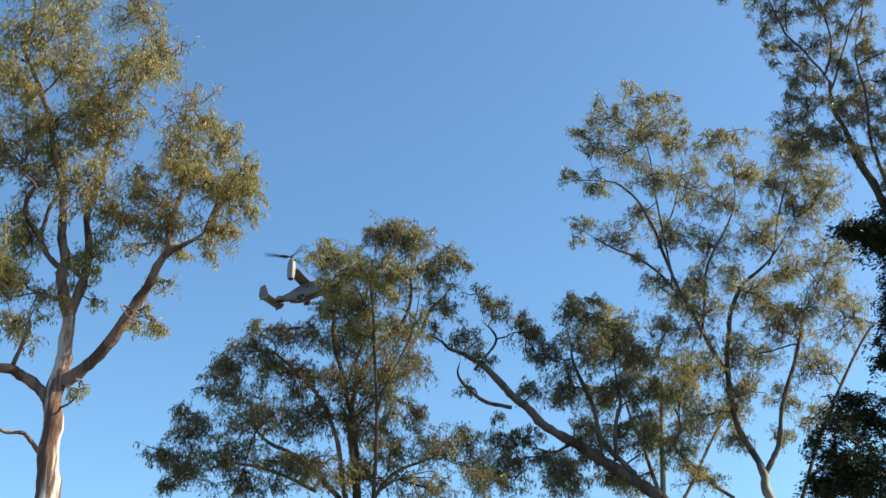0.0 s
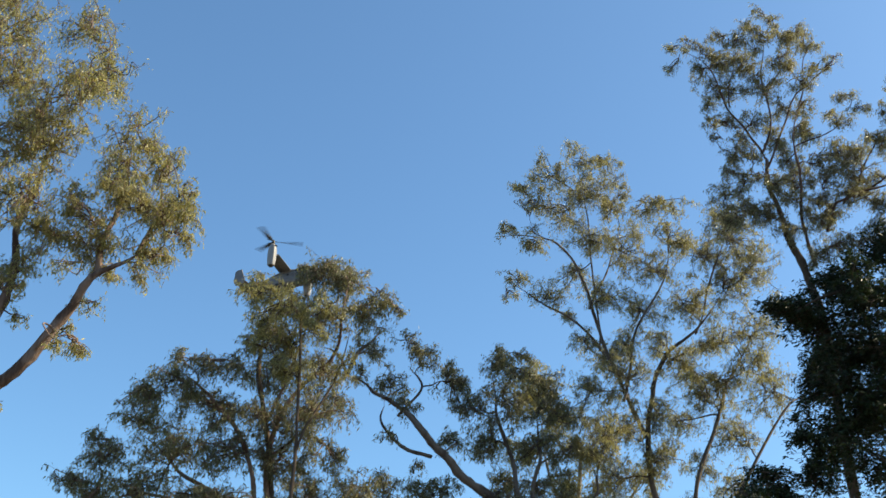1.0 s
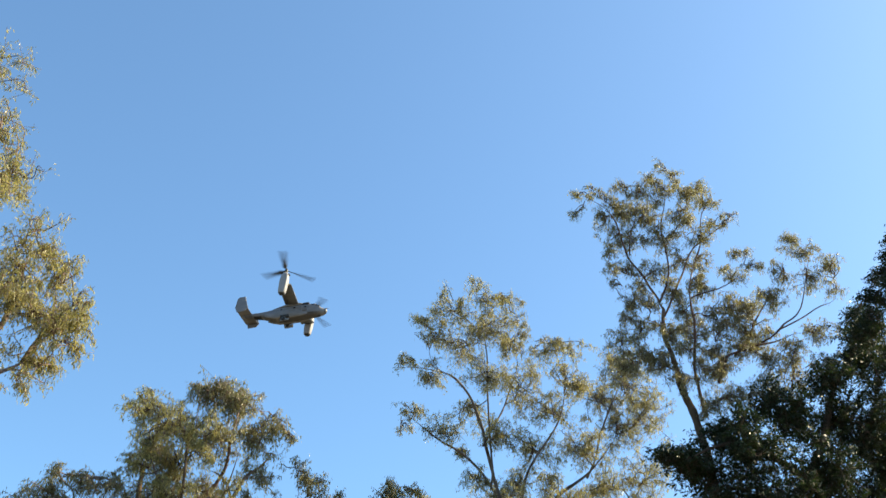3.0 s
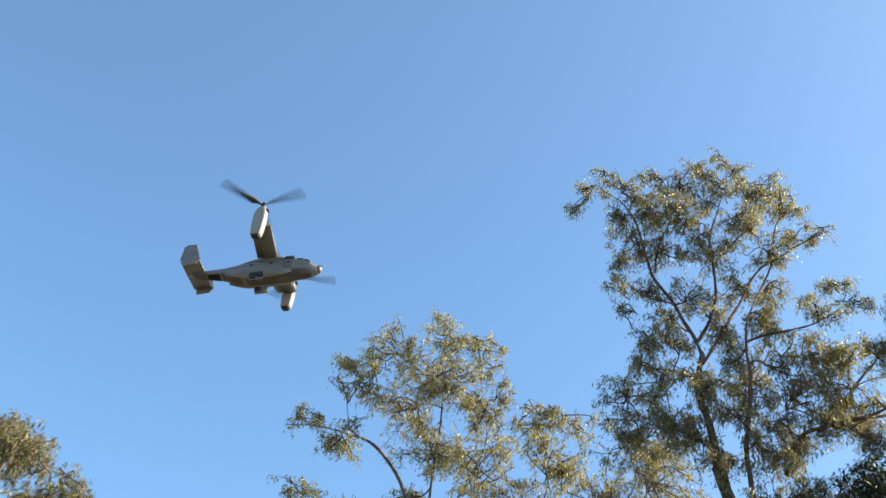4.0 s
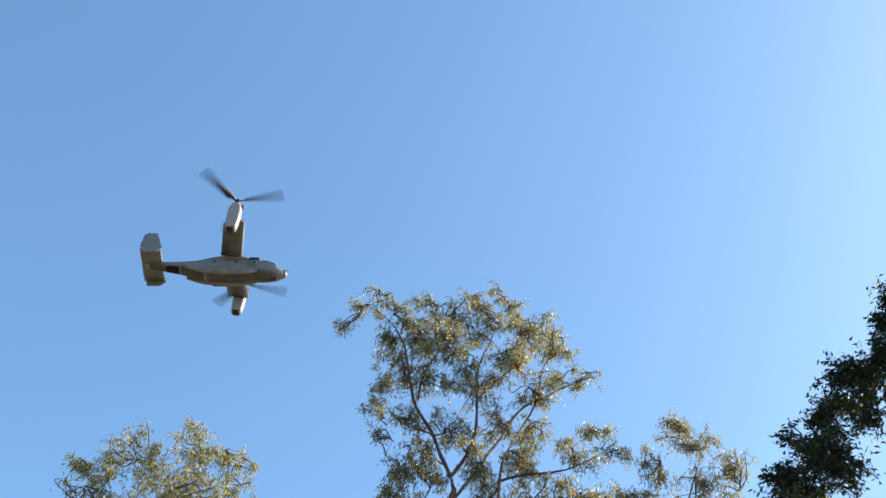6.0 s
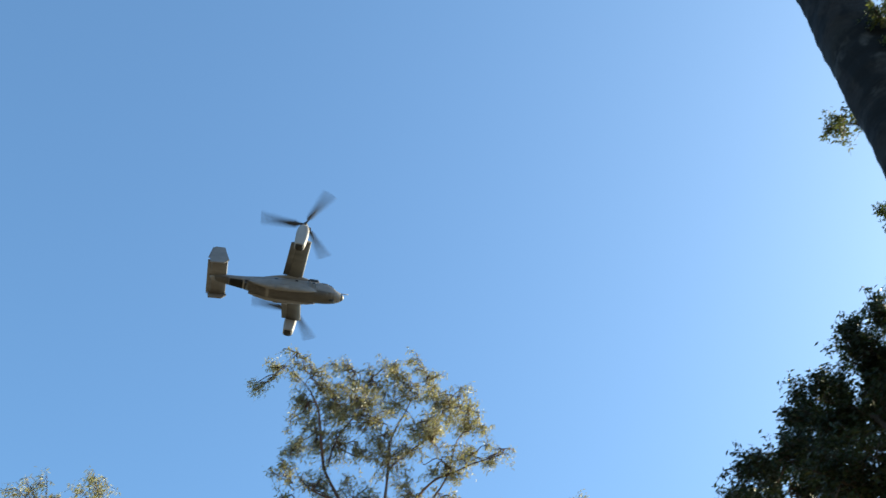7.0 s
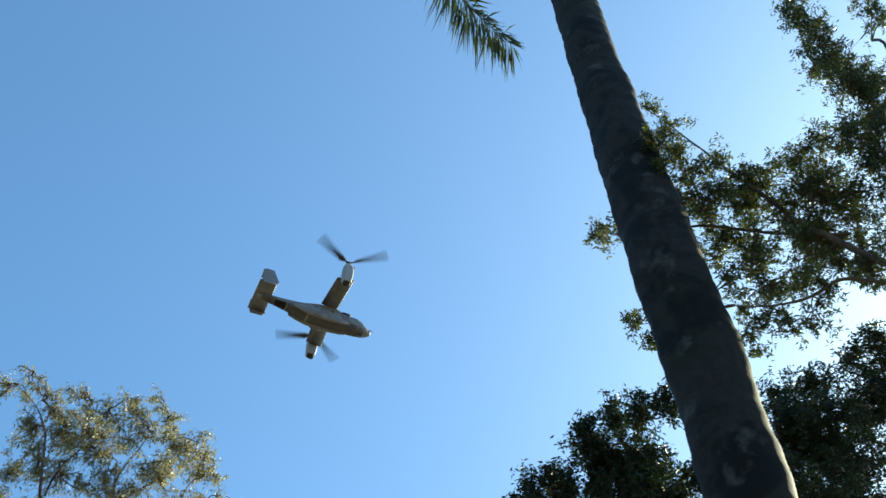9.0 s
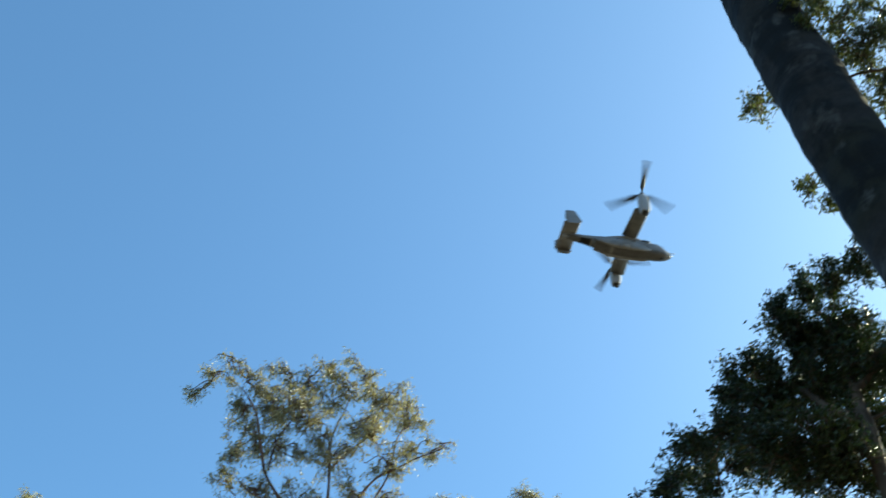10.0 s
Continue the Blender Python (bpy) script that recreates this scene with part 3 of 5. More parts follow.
tree.clumps((-3.88, 0.50, 3.32, 0.44, 0.35), (-2.84, -0.20, 2.74, 0.45, 0.36), (-4.09, 0.20, 2.78, 0.41, 0.33), (-2.35, 0.15, 3.33, 0.41, 0.33), (-2.24, 0.44, 5.72, 0.34, 0.27), (-3.38, 0.05, 5.27, 0.29, 0.23))
tree.finish()

# bushy gum tree with olive foliage between taller trees
tree = Tree('gum_tree', (4.00, 19.60, 2.7), "bushy gum tree with olive-yellow foliage among taller trees", leaf_young, bark_grey, bark_grey, 33, leaf=0.076, dens=0.95, grow=1.2)
tree.limb('trunk', 0.085, 0.035, (0.05, 0.00, -0.10), (0.02, 0.00, 1.20), (-0.10, 0.00, 2.40), (-0.05, 0.00, 3.60), (0.00, 0.00, 4.60))
tree.limb('limb', 0.040, 0.014, (-0.08, 0.00, 2.60), (-0.40, 0.05, 3.60), (-0.62, 0.02, 4.60), (-0.75, 0.00, 5.60))
tree.limb('limb', 0.040, 0.014, (-0.08, 0.00, 2.30), (0.50, -0.05, 3.20), (1.00, 0.02, 4.10), (1.35, 0.00, 4.90))
tree.clumps((-0.90, -0.25, 6.03, 0.38, 0.30), (-0.61, 0.21, 5.85, 0.43, 0.34), (-1.09, -0.08, 5.58, 0.38, 0.30), (-0.32, 0.27, 5.26, 0.43, 0.34), (-1.20, 0.26, 4.76, 0.38, 0.30), (-0.07, -0.16, 4.64, 0.37, 0.30), (0.44, 0.14, 5.16, 0.32, 0.25), (-0.23, 0.11, 3.97, 0.45, 0.36), (0.37, -0.17, 3.90, 0.41, 0.32), (1.15, -0.24, 4.19, 0.37, 0.29), (-0.71, 0.08, 3.14, 0.44, 0.36))
tree.finish()

# slender airy gum tree with several pale stems
tree = Tree('gum_tree', (5.56, 18.00, 2.7), "slender airy gum tree with several pale stems", leaf_tan, bark_grey, bark_mid, 66, leaf=0.060, dens=0.8, grow=1.35, slim=0.8)
tree.limb('trunk', 0.118, 0.063, (0.21, 0.00, -0.10), (0.11, 0.00, 0.80), (0.00, 0.00, 1.78), (-0.23, 0.00, 2.48), (-0.35, 0.00, 3.06))
tree.limb('limb', 0.068, 0.034, (-0.35, 0.00, 3.06), (-0.67, 0.04, 3.83), (-0.78, -0.00, 4.71), (-0.63, -0.12, 5.48), (-0.31, -0.28, 6.05), (0.09, -0.40, 6.42), (0.57, -0.43, 7.17))
tree.limb('limb', 0.060, 0.026, (-0.28, 0.00, 2.87), (-0.08, -0.05, 3.42), (0.12, -0.02, 4.20), (0.54, 0.09, 5.04), (0.88, 0.25, 5.73), (1.32, 0.39, 6.43), (1.66, 0.45, 7.24))
tree.limb('limb', 0.050, 0.017, (-0.74, 0.00, 4.61), (-1.17, 0.07, 5.55), (-1.51, 0.09, 6.20), (-1.71, 0.04, 6.94), (-1.83, -0.08, 7.56), (-2.23, -0.25, 8.05), (-2.76, -0.40, 8.08), (-3.48, -0.47, 7.99))
tree.limb('limb', 0.026, 0.013, (-1.53, 0.00, 6.16), (-1.58, -0.04, 6.80), (-1.67, 0.04, 8.08), (-1.67, 0.22, 9.01), (-1.77, 0.43, 10.12))
tree.limb('limb', 0.033, 0.012, (-1.44, 0.00, 6.06), (-2.01, -0.08, 6.56), (-2.61, -0.28, 6.91), (-3.27, -0.49, 7.14))
tree.limb('limb', 0.039, 0.024, (-0.83, 0.00, 2.48), (-1.36, -0.12, 2.93), (-1.80, -0.17, 3.30), (-1.66, -0.09, 3.70), (-1.66, 0.14, 4.25))
tree.limb('limb', 0.035, 0.017, (-1.12, 0.00, 5.22), (-0.93, -0.11, 6.44), (-0.49, -0.30, 7.23), (-0.32, -0.46, 8.28))
tree.limb('limb', 0.026, 0.013, (-1.71, 0.00, 6.93), (-1.24, 0.15, 8.02), (-1.16, 0.07, 9.04))
tree.limb('limb', 0.026, 0.018, (0.22, 0.00, 6.60), (0.51, -0.11, 7.55), (0.73, -0.38, 8.32))
tree.limb('limb', 0.042, 0.017, (0.00, 0.00, 1.78), (1.12, 0.12, 4.25), (1.95, 0.31, 5.43), (2.37, 0.46, 5.81))
tree.clumps((-1.86, -0.11, 9.98, 0.33, 0.15), (-1.34, -0.12, 9.85, 0.22, 0.18), (-2.44, -0.16, 9.52, 0.33, 0.22), (-1.87, -0.39, 9.08, 0.41, 0.30), (-2.95, 0.09, 9.24, 0.21, 0.15), (-2.27, 0.47, 9.08, 0.41, 0.26), (-1.15, 0.27, 9.34, 0.26, 0.28), (-3.37, -0.41, 8.17, 0.21, 0.10), (-2.78, -0.51, 7.91, 0.31, 0.15), (-1.75, 0.05, 8.32, 0.42, 0.30), (-3.00, -0.32, 7.24, 0.29, 0.12), (-2.51, -0.28, 7.02, 0.33, 0.19), (-3.28, -0.76, 6.67, 0.14, 0.08), (-1.86, 0.87, 7.90, 0.33, 0.25), (-2.11, 0.41, 6.88, 0.25, 0.12), (-1.15, -0.42, 7.96, 0.38, 0.34))
tree.clumps((-0.44, 0.38, 9.24, 0.35, 0.20), (0.17, 0.56, 9.44, 0.26, 0.15), (-0.43, -0.85, 8.07, 0.35, 0.28), (-0.63, -0.24, 7.71, 0.36, 0.30), (-1.38, -0.17, 7.07, 0.35, 0.29), (-0.68, 0.29, 7.05, 0.40, 0.33), (0.29, -0.05, 8.15, 0.41, 0.35), (-1.84, -0.10, 6.23, 0.26, 0.20), (-1.12, -0.03, 6.26, 0.29, 0.23), (-0.28, 0.83, 6.72, 0.29, 0.23), (0.28, 0.90, 5.97, 0.31, 0.27), (0.64, -0.23, 5.75, 0.31, 0.27), (-1.17, -0.43, 4.67, 0.28, 0.26), (0.18, 0.91, 5.11, 0.30, 0.26), (1.18, -0.43, 5.89, 0.30, 0.27), (-0.81, -0.27, 4.13, 0.26, 0.24))
tree.clumps((0.22, 0.02, 4.21, 0.24, 0.24), (-1.74, 0.23, 4.28, 0.27, 0.26), (0.87, 0.43, 9.24, 0.38, 0.38), (1.24, 0.16, 8.61, 0.40, 0.37), (-0.04, -0.38, 6.97, 0.40, 0.36), (1.02, 0.22, 7.59, 0.41, 0.37), (1.57, 0.11, 8.11, 0.37, 0.37), (-1.26, 0.86, 6.17, 0.40, 0.30), (-1.71, -0.01, 5.21, 0.36, 0.36), (-1.14, -0.61, 5.40, 0.39, 0.34), (-0.29, -0.47, 5.87, 0.35, 0.31), (0.82, 0.64, 6.76, 0.40, 0.36), (1.26, -0.23, 6.71, 0.36, 0.36), (-1.69, -0.93, 4.22, 0.38, 0.38), (-0.63, -0.27, 4.92, 0.32, 0.32), (0.37, 0.00, 5.42, 0.39, 0.35))
tree.clumps((-1.12, 0.56, 3.97, 0.37, 0.33), (-0.49, -0.47, 4.07, 0.26, 0.26), (0.87, 0.30, 4.80, 0.35, 0.35), (-0.54, 0.37, 3.43, 0.26, 0.20), (-1.66, -0.33, 3.16, 0.25, 0.25), (-1.28, -0.09, 2.76, 0.35, 0.21), (1.68, 0.78, 5.92, 0.42, 0.42), (1.01, 0.79, 4.03, 0.30, 0.30), (0.24, 0.40, 3.53, 0.20, 0.20))
tree.clumps((-2.62, 0.21, 10.13, 0.15, 0.12), (-2.02, 0.22, 10.47, 0.15, 0.12), (-1.42, 0.01, 10.17, 0.13, 0.10), (-3.00, -0.15, 9.26, 0.12, 0.10), (-3.01, -0.31, 8.84, 0.09, 0.07), (-2.36, -0.08, 9.71, 0.14, 0.11), (-1.78, -0.06, 9.69, 0.15, 0.12), (-1.21, -0.32, 9.51, 0.12, 0.10), (-2.61, -0.32, 9.10, 0.13, 0.11), (-2.33, 0.35, 9.61, 0.14, 0.11), (-2.63, 0.11, 9.02, 0.15, 0.12), (-1.58, -0.19, 9.27, 0.14, 0.11), (-2.74, -0.05, 8.42, 0.12, 0.09), (-1.01, 0.33, 9.22, 0.14, 0.11), (-0.93, 0.28, 9.51, 0.13, 0.10), (-1.89, 0.24, 9.33, 0.14, 0.11), (-3.17, -0.08, 8.37, 0.10, 0.08), (-0.53, -0.00, 9.30, 0.11, 0.09), (-0.22, 0.12, 9.43, 0.13, 0.10), (-1.36, -0.31, 8.92, 0.13, 0.11))
tree.finish()

# tall open-crowned gum tree with forking dark limbs
tree = Tree('gum_tree', (7.18, 15.80, 2.7), "tall open-crowned gum tree with forking dark limbs", leaf_rust, bark_dark, bark_red, 65, leaf=0.056, dens=0.9, grow=1.4, slim=0.72)
tree.limb('trunk', 0.092, 0.060, (0.46, 0.00, -0.10), (0.25, 0.00, 2.69), (0.00, 0.00, 5.97), (-0.22, 0.00, 6.99), (-0.46, 0.00, 7.63))
tree.limb('limb', 0.064, 0.039, (-0.46, 0.00, 7.63), (-0.65, -0.04, 8.36), (-0.69, 0.01, 8.96), (-0.70, 0.15, 9.28))
tree.limb('limb', 0.033, 0.011, (-0.73, 0.00, 9.16), (-0.97, 0.01, 9.64), (-1.27, -0.04, 10.01), (-1.52, -0.11, 10.47), (-1.80, -0.20, 10.76), (-2.13, -0.24, 10.98))
tree.limb('limb', 0.034, 0.011, (-0.73, 0.00, 9.16), (-0.71, -0.05, 9.59), (-0.58, -0.05, 10.30), (-0.49, 0.02, 11.11), (-0.45, 0.14, 12.02))
tree.limb('limb', 0.028, 0.011, (-0.66, 0.00, 8.88), (-0.40, 0.03, 9.67), (-0.11, 0.01, 10.24), (0.19, -0.06, 10.62), (0.49, -0.15, 10.99), (0.73, -0.23, 11.10))
tree.limb('limb', 0.043, 0.021, (-0.01, 0.00, 7.04), (-0.09, -0.06, 7.70), (-0.18, -0.11, 8.31), (-0.22, -0.12, 8.85), (-0.18, -0.07, 9.50), (0.10, 0.04, 10.49))
tree.limb('limb', 0.042, 0.021, (0.26, 0.00, 7.72), (0.48, -0.04, 8.21), (0.80, -0.12, 8.45), (1.28, -0.20, 8.60), (1.70, -0.23, 8.83))
tree.limb('limb', 0.027, 0.016, (0.61, 0.00, 8.33), (1.01, 0.08, 8.91), (1.33, 0.17, 9.51), (1.63, 0.21, 10.09))
tree.limb('limb', 0.022, 0.011, (-0.16, 0.00, 9.33), (0.24, -0.07, 9.47), (0.56, -0.08, 9.79), (1.11, -0.00, 10.31))
tree.limb('limb', 0.015, 0.008, (-0.98, 0.00, 9.63), (-1.43, -0.08, 9.59), (-1.64, -0.03, 9.90))
tree.limb('limb', 0.017, 0.008, (-1.26, 0.00, 10.04), (-1.19, -0.05, 10.73), (-1.14, -0.19, 11.36))
tree.limb('limb', 0.017, 0.009, (-0.57, 0.00, 10.34), (-0.18, 0.02, 11.12), (-0.08, -0.07, 11.73))
tree.limb('limb', 0.019, 0.010, (-0.65, 0.00, 8.67), (-1.09, 0.02, 8.70), (-1.36, 0.17, 8.80))
tree.limb('limb', 0.019, 0.009, (-0.52, 0.00, 7.82), (-1.04, 0.04, 8.16), (-1.48, -0.06, 8.24))
tree.limb('limb', 0.017, 0.009, (0.02, 0.00, 10.23), (0.20, -0.03, 11.19), (0.38, 0.06, 11.71))
tree.limb('limb', 0.029, 0.014, (0.79, 0.00, 8.52), (1.52, 0.00, 9.00), (1.95, -0.08, 9.51), (2.20, -0.20, 10.61))
tree.limb('limb', 0.022, 0.011, (1.52, 0.00, 9.00), (2.25, 0.04, 9.53), (2.68, -0.05, 9.82))
tree.clumps((-2.05, -0.26, 11.18, 0.14, 0.06), (-2.11, 0.24, 11.42, 0.16, 0.11), (-2.25, -0.06, 10.73, 0.10, 0.11), (-1.80, -0.25, 10.99, 0.19, 0.14), (-1.39, -0.08, 11.48, 0.19, 0.14), (-1.06, -0.12, 11.54, 0.22, 0.13), (-0.45, 0.15, 12.37, 0.13, 0.09), (-0.25, 0.10, 12.14, 0.17, 0.12), (-0.63, -0.06, 11.66, 0.20, 0.14), (-0.11, -0.14, 11.65, 0.20, 0.14), (0.35, -0.01, 11.54, 0.17, 0.16), (0.25, 0.28, 11.93, 0.20, 0.17), (0.82, 0.08, 11.42, 0.11, 0.06), (0.67, 0.14, 11.12, 0.11, 0.11), (-1.40, -0.03, 10.95, 0.22, 0.19), (-1.00, -0.29, 10.74, 0.24, 0.19))
tree.clumps((-0.37, -0.16, 11.07, 0.22, 0.19), (-1.69, 0.15, 10.84, 0.19, 0.19), (-1.48, 0.02, 10.43, 0.21, 0.18), (-1.71, -0.22, 9.89, 0.14, 0.15), (-1.71, -0.39, 9.41, 0.11, 0.13), (-1.08, 0.03, 10.38, 0.24, 0.18), (-0.59, -0.08, 10.44, 0.24, 0.19), (-0.01, -0.08, 10.71, 0.22, 0.19), (0.39, -0.07, 11.02, 0.14, 0.14), (-1.34, 0.07, 9.74, 0.20, 0.15), (-0.84, 0.07, 9.81, 0.23, 0.18), (-0.23, 0.23, 10.21, 0.23, 0.18), (0.22, 0.22, 10.34, 0.21, 0.16), (0.99, 0.30, 10.68, 0.19, 0.12), (1.19, 0.18, 10.37, 0.16, 0.12), (0.62, -0.08, 9.89, 0.21, 0.16))
tree.clumps((-1.31, -0.01, 9.05, 0.17, 0.17), (-1.31, 0.13, 8.78, 0.19, 0.14), (-0.96, -0.08, 9.03, 0.20, 0.17), (-0.36, 0.13, 9.37, 0.22, 0.20), (0.18, 0.28, 9.71, 0.23, 0.18), (0.50, -0.19, 9.16, 0.25, 0.20), (0.81, -0.42, 8.94, 0.26, 0.21), (1.51, 0.28, 9.71, 0.21, 0.18), (-1.46, 0.00, 8.16, 0.23, 0.19), (-1.03, 0.18, 8.54, 0.24, 0.19), (-0.65, -0.34, 8.30, 0.22, 0.19), (0.05, 0.43, 9.02, 0.22, 0.22), (0.45, 0.18, 8.82, 0.25, 0.22), (0.84, -0.03, 8.79, 0.25, 0.20), (-1.53, -0.10, 7.55, 0.23, 0.18), (-1.08, 0.03, 7.88, 0.23, 0.21))
tree.clumps((-0.65, -0.04, 7.82, 0.23, 0.19), (-0.04, -0.07, 7.91, 0.24, 0.16), (0.27, -0.29, 7.87, 0.19, 0.14), (1.35, 0.31, 9.01, 0.20, 0.20), (-1.61, -0.01, 9.35, 0.06, 0.05), (-0.86, 0.02, 11.84, 0.18, 0.11), (-0.74, 0.02, 11.46, 0.19, 0.15), (-1.27, -0.45, 10.83, 0.19, 0.15), (-0.16, 0.11, 11.73, 0.20, 0.16), (-1.10, -0.08, 9.33, 0.17, 0.14), (-0.62, -0.07, 9.53, 0.19, 0.14), (-0.03, 0.02, 9.73, 0.19, 0.15), (-0.86, -0.25, 8.58, 0.18, 0.14), (-0.21, 0.21, 9.09, 0.20, 0.16), (0.21, -0.17, 8.91, 0.20, 0.16), (-0.32, -0.23, 8.12, 0.20, 0.17))
tree.clumps((-0.93, -0.23, 7.96, 0.20, 0.16), (0.22, 0.04, 8.35, 0.20, 0.17), (0.76, 0.18, 9.16, 0.20, 0.16), (-0.75, -0.14, 10.70, 0.17, 0.15), (-0.23, -0.33, 10.77, 0.18, 0.14), (-1.13, 0.24, 11.01, 0.17, 0.13), (-0.43, -0.28, 7.55, 0.20, 0.14), (1.99, 0.26, 11.14, 0.25, 0.13), (2.14, -0.01, 10.70, 0.23, 0.17), (1.66, -0.15, 10.19, 0.19, 0.17), (2.53, -0.14, 10.43, 0.20, 0.21), (2.27, 0.10, 10.28, 0.25, 0.17), (1.61, 0.21, 9.76, 0.22, 0.15), (2.68, -0.04, 10.10, 0.14, 0.14), (-0.13, 0.24, 8.64, 0.22, 0.18), (0.46, 0.51, 8.34, 0.26, 0.22))
tree.clumps((0.81, -0.05, 8.37, 0.27, 0.21), (1.09, -0.29, 7.94, 0.29, 0.23), (1.66, -0.25, 8.38, 0.27, 0.21), (2.10, -0.32, 8.86, 0.24, 0.19), (0.48, -0.17, 7.38, 0.28, 0.22), (0.98, -0.19, 7.45, 0.28, 0.22), (-0.10, -0.35, 7.09, 0.24, 0.20), (1.67, 0.13, 7.96, 0.27, 0.23), (2.03, -0.47, 8.08, 0.23, 0.19))
tree.finish()

# dense evergreen tree, its shade put into the leaf colour
tree = Tree('fig_tree', (9.11, 15.20, 2.7), "dense evergreen tree, its leaf colour darkened for shade", leaf_shade, bark_dark, bark_dark, 68, leaf=0.076, dens=1.5, grow=1.06, broad=True)
tree.limb('trunk', 0.170, 0.087, (0.21, 0.00, -0.10), (0.11, 0.00, 1.44), (0.00, 0.00, 3.20), (-0.31, 0.00, 4.86), (-0.43, -0.00, 6.15))
tree.limb('limb', 0.064, 0.028, (-0.38, 0.00, 5.78), (-1.15, -0.11, 6.20), (-1.87, -0.24, 6.23), (-2.77, -0.32, 5.78))
tree.limb('limb', 0.074, 0.032, (-0.43, -0.00, 6.15), (0.11, 0.15, 7.41), (0.89, 0.32, 8.94))
tree.limb('limb', 0.055, 0.028, (-0.28, 0.00, 5.05), (-1.42, -0.12, 5.40), (-2.23, -0.08, 5.49))
tree.clumps((-2.94, 0.16, 6.00, 0.24, 0.12), (-2.38, 0.60, 6.11, 0.31, 0.20), (-2.05, 0.18, 6.38, 0.36, 0.28), (-2.26, 0.03, 5.67, 0.41, 0.33), (-1.68, -0.40, 6.00, 0.47, 0.43), (-1.11, -0.02, 7.14, 0.33, 0.29), (-1.75, -0.24, 6.54, 0.32, 0.29), (-0.75, -0.22, 6.80, 0.44, 0.44), (-0.07, -0.22, 7.52, 0.35, 0.41), (0.74, -0.01, 8.96, 0.28, 0.28), (0.60, -0.10, 8.22, 0.38, 0.38), (0.23, 0.27, 7.07, 0.54, 0.45), (-1.38, -0.44, 5.48, 0.66, 0.51), (-0.22, -0.05, 5.78, 0.68, 0.58), (-1.84, 0.63, 5.33, 0.49, 0.33), (0.67, 0.01, 6.92, 0.55, 0.55))
tree.clumps((1.51, 0.35, 8.38, 0.48, 0.74), (1.41, 0.35, 6.56, 0.61, 0.71), (0.99, 0.42, 5.64, 0.69, 0.49), (-0.71, 0.24, 5.16, 0.66, 0.38), (-0.05, -0.45, 4.49, 0.87, 0.58), (-1.33, -0.09, 4.35, 0.83, 0.55), (-3.43, -0.14, 3.14, 0.34, 0.21), (-3.91, -0.57, 2.66, 0.29, 0.20), (-3.16, -0.17, 2.85, 0.31, 0.29), (-3.82, -0.46, 2.23, 0.42, 0.30), (-3.37, -0.61, 2.04, 0.38, 0.38), (-3.99, 0.08, 2.02, 0.22, 0.13), (-2.64, -0.01, 5.81, 0.33, 0.29), (-2.91, -0.23, 5.94, 0.24, 0.15), (-2.92, -0.34, 3.70, 0.16, 0.19), (-3.62, -0.20, 1.98, 0.42, 0.30))
tree.clumps((-2.48, -0.14, 4.53, 0.27, 0.72))
tree.clumps((-2.13, -0.02, 4.59, 0.39, 0.31), (-1.62, -0.02, 5.17, 0.40, 0.32), (-2.12, -0.19, 3.84, 0.41, 0.33), (-1.82, -0.33, 3.33, 0.40, 0.32), (-2.65, -0.47, 3.47, 0.30, 0.24), (-1.67, -0.27, 4.28, 0.38, 0.30), (-2.72, -0.25, 3.12, 0.32, 0.26))
tree.finish()

# dense evergreen tree against the bright sky, leaves coloured dark for shade
tree = Tree('fig_tree', (10.23, 11.43, 2.7), "dense evergreen tree with leaves darkened for shade against the bright sky", leaf_shade, bark_dark, bark_dark, 69, leaf=0.058, dens=1.7, grow=1.07, broad=True)
tree.limb('trunk', 0.110, 0.055, (0.02, -0.02, -0.10), (0.01, -0.01, 3.27), (0.00, 0.00, 7.26), (-0.01, 0.01, 8.34), (-0.00, 0.00, 9.32))
tree.limb('limb', 0.040, 0.017, (-0.02, 0.01, 8.98), (-0.24, 0.42, 9.62), (-0.57, 0.77, 9.97))
tree.limb('limb', 0.048, 0.018, (-0.00, 0.00, 9.32), (0.09, 0.12, 10.41), (0.05, 0.32, 11.12))
tree.limb('limb', 0.042, 0.018, (-0.00, 0.00, 9.32), (0.29, -0.43, 9.84), (0.68, -0.78, 10.38))
tree.limb('limb', 0.033, 0.016, (-0.01, 0.01, 8.53), (-0.37, 0.42, 8.91), (-0.69, 0.97, 9.40))
tree.clumps((-0.67, 0.79, 10.07, 0.16, 0.11), (-0.92, 0.63, 9.39, 0.17, 0.12), (-0.96, 0.68, 9.02, 0.14, 0.14), (-0.46, 0.61, 10.09, 0.19, 0.17), (-0.35, 0.26, 10.54, 0.17, 0.15), (-0.10, 0.08, 10.91, 0.19, 0.17), (-0.28, -0.44, 10.41, 0.20, 0.16), (-0.06, -0.64, 10.51, 0.21, 0.15), (-0.19, 0.31, 10.26, 0.29, 0.25), (0.12, 0.01, 10.32, 0.35, 0.30), (-0.29, 0.83, 9.80, 0.33, 0.24), (-0.08, 0.36, 9.66, 0.39, 0.29), (0.15, -0.06, 9.64, 0.31, 0.39), (-0.70, 0.68, 9.02, 0.27, 0.16), (-0.63, 0.03, 8.53, 0.37, 0.19), (0.24, 0.13, 9.14, 0.37, 0.27))
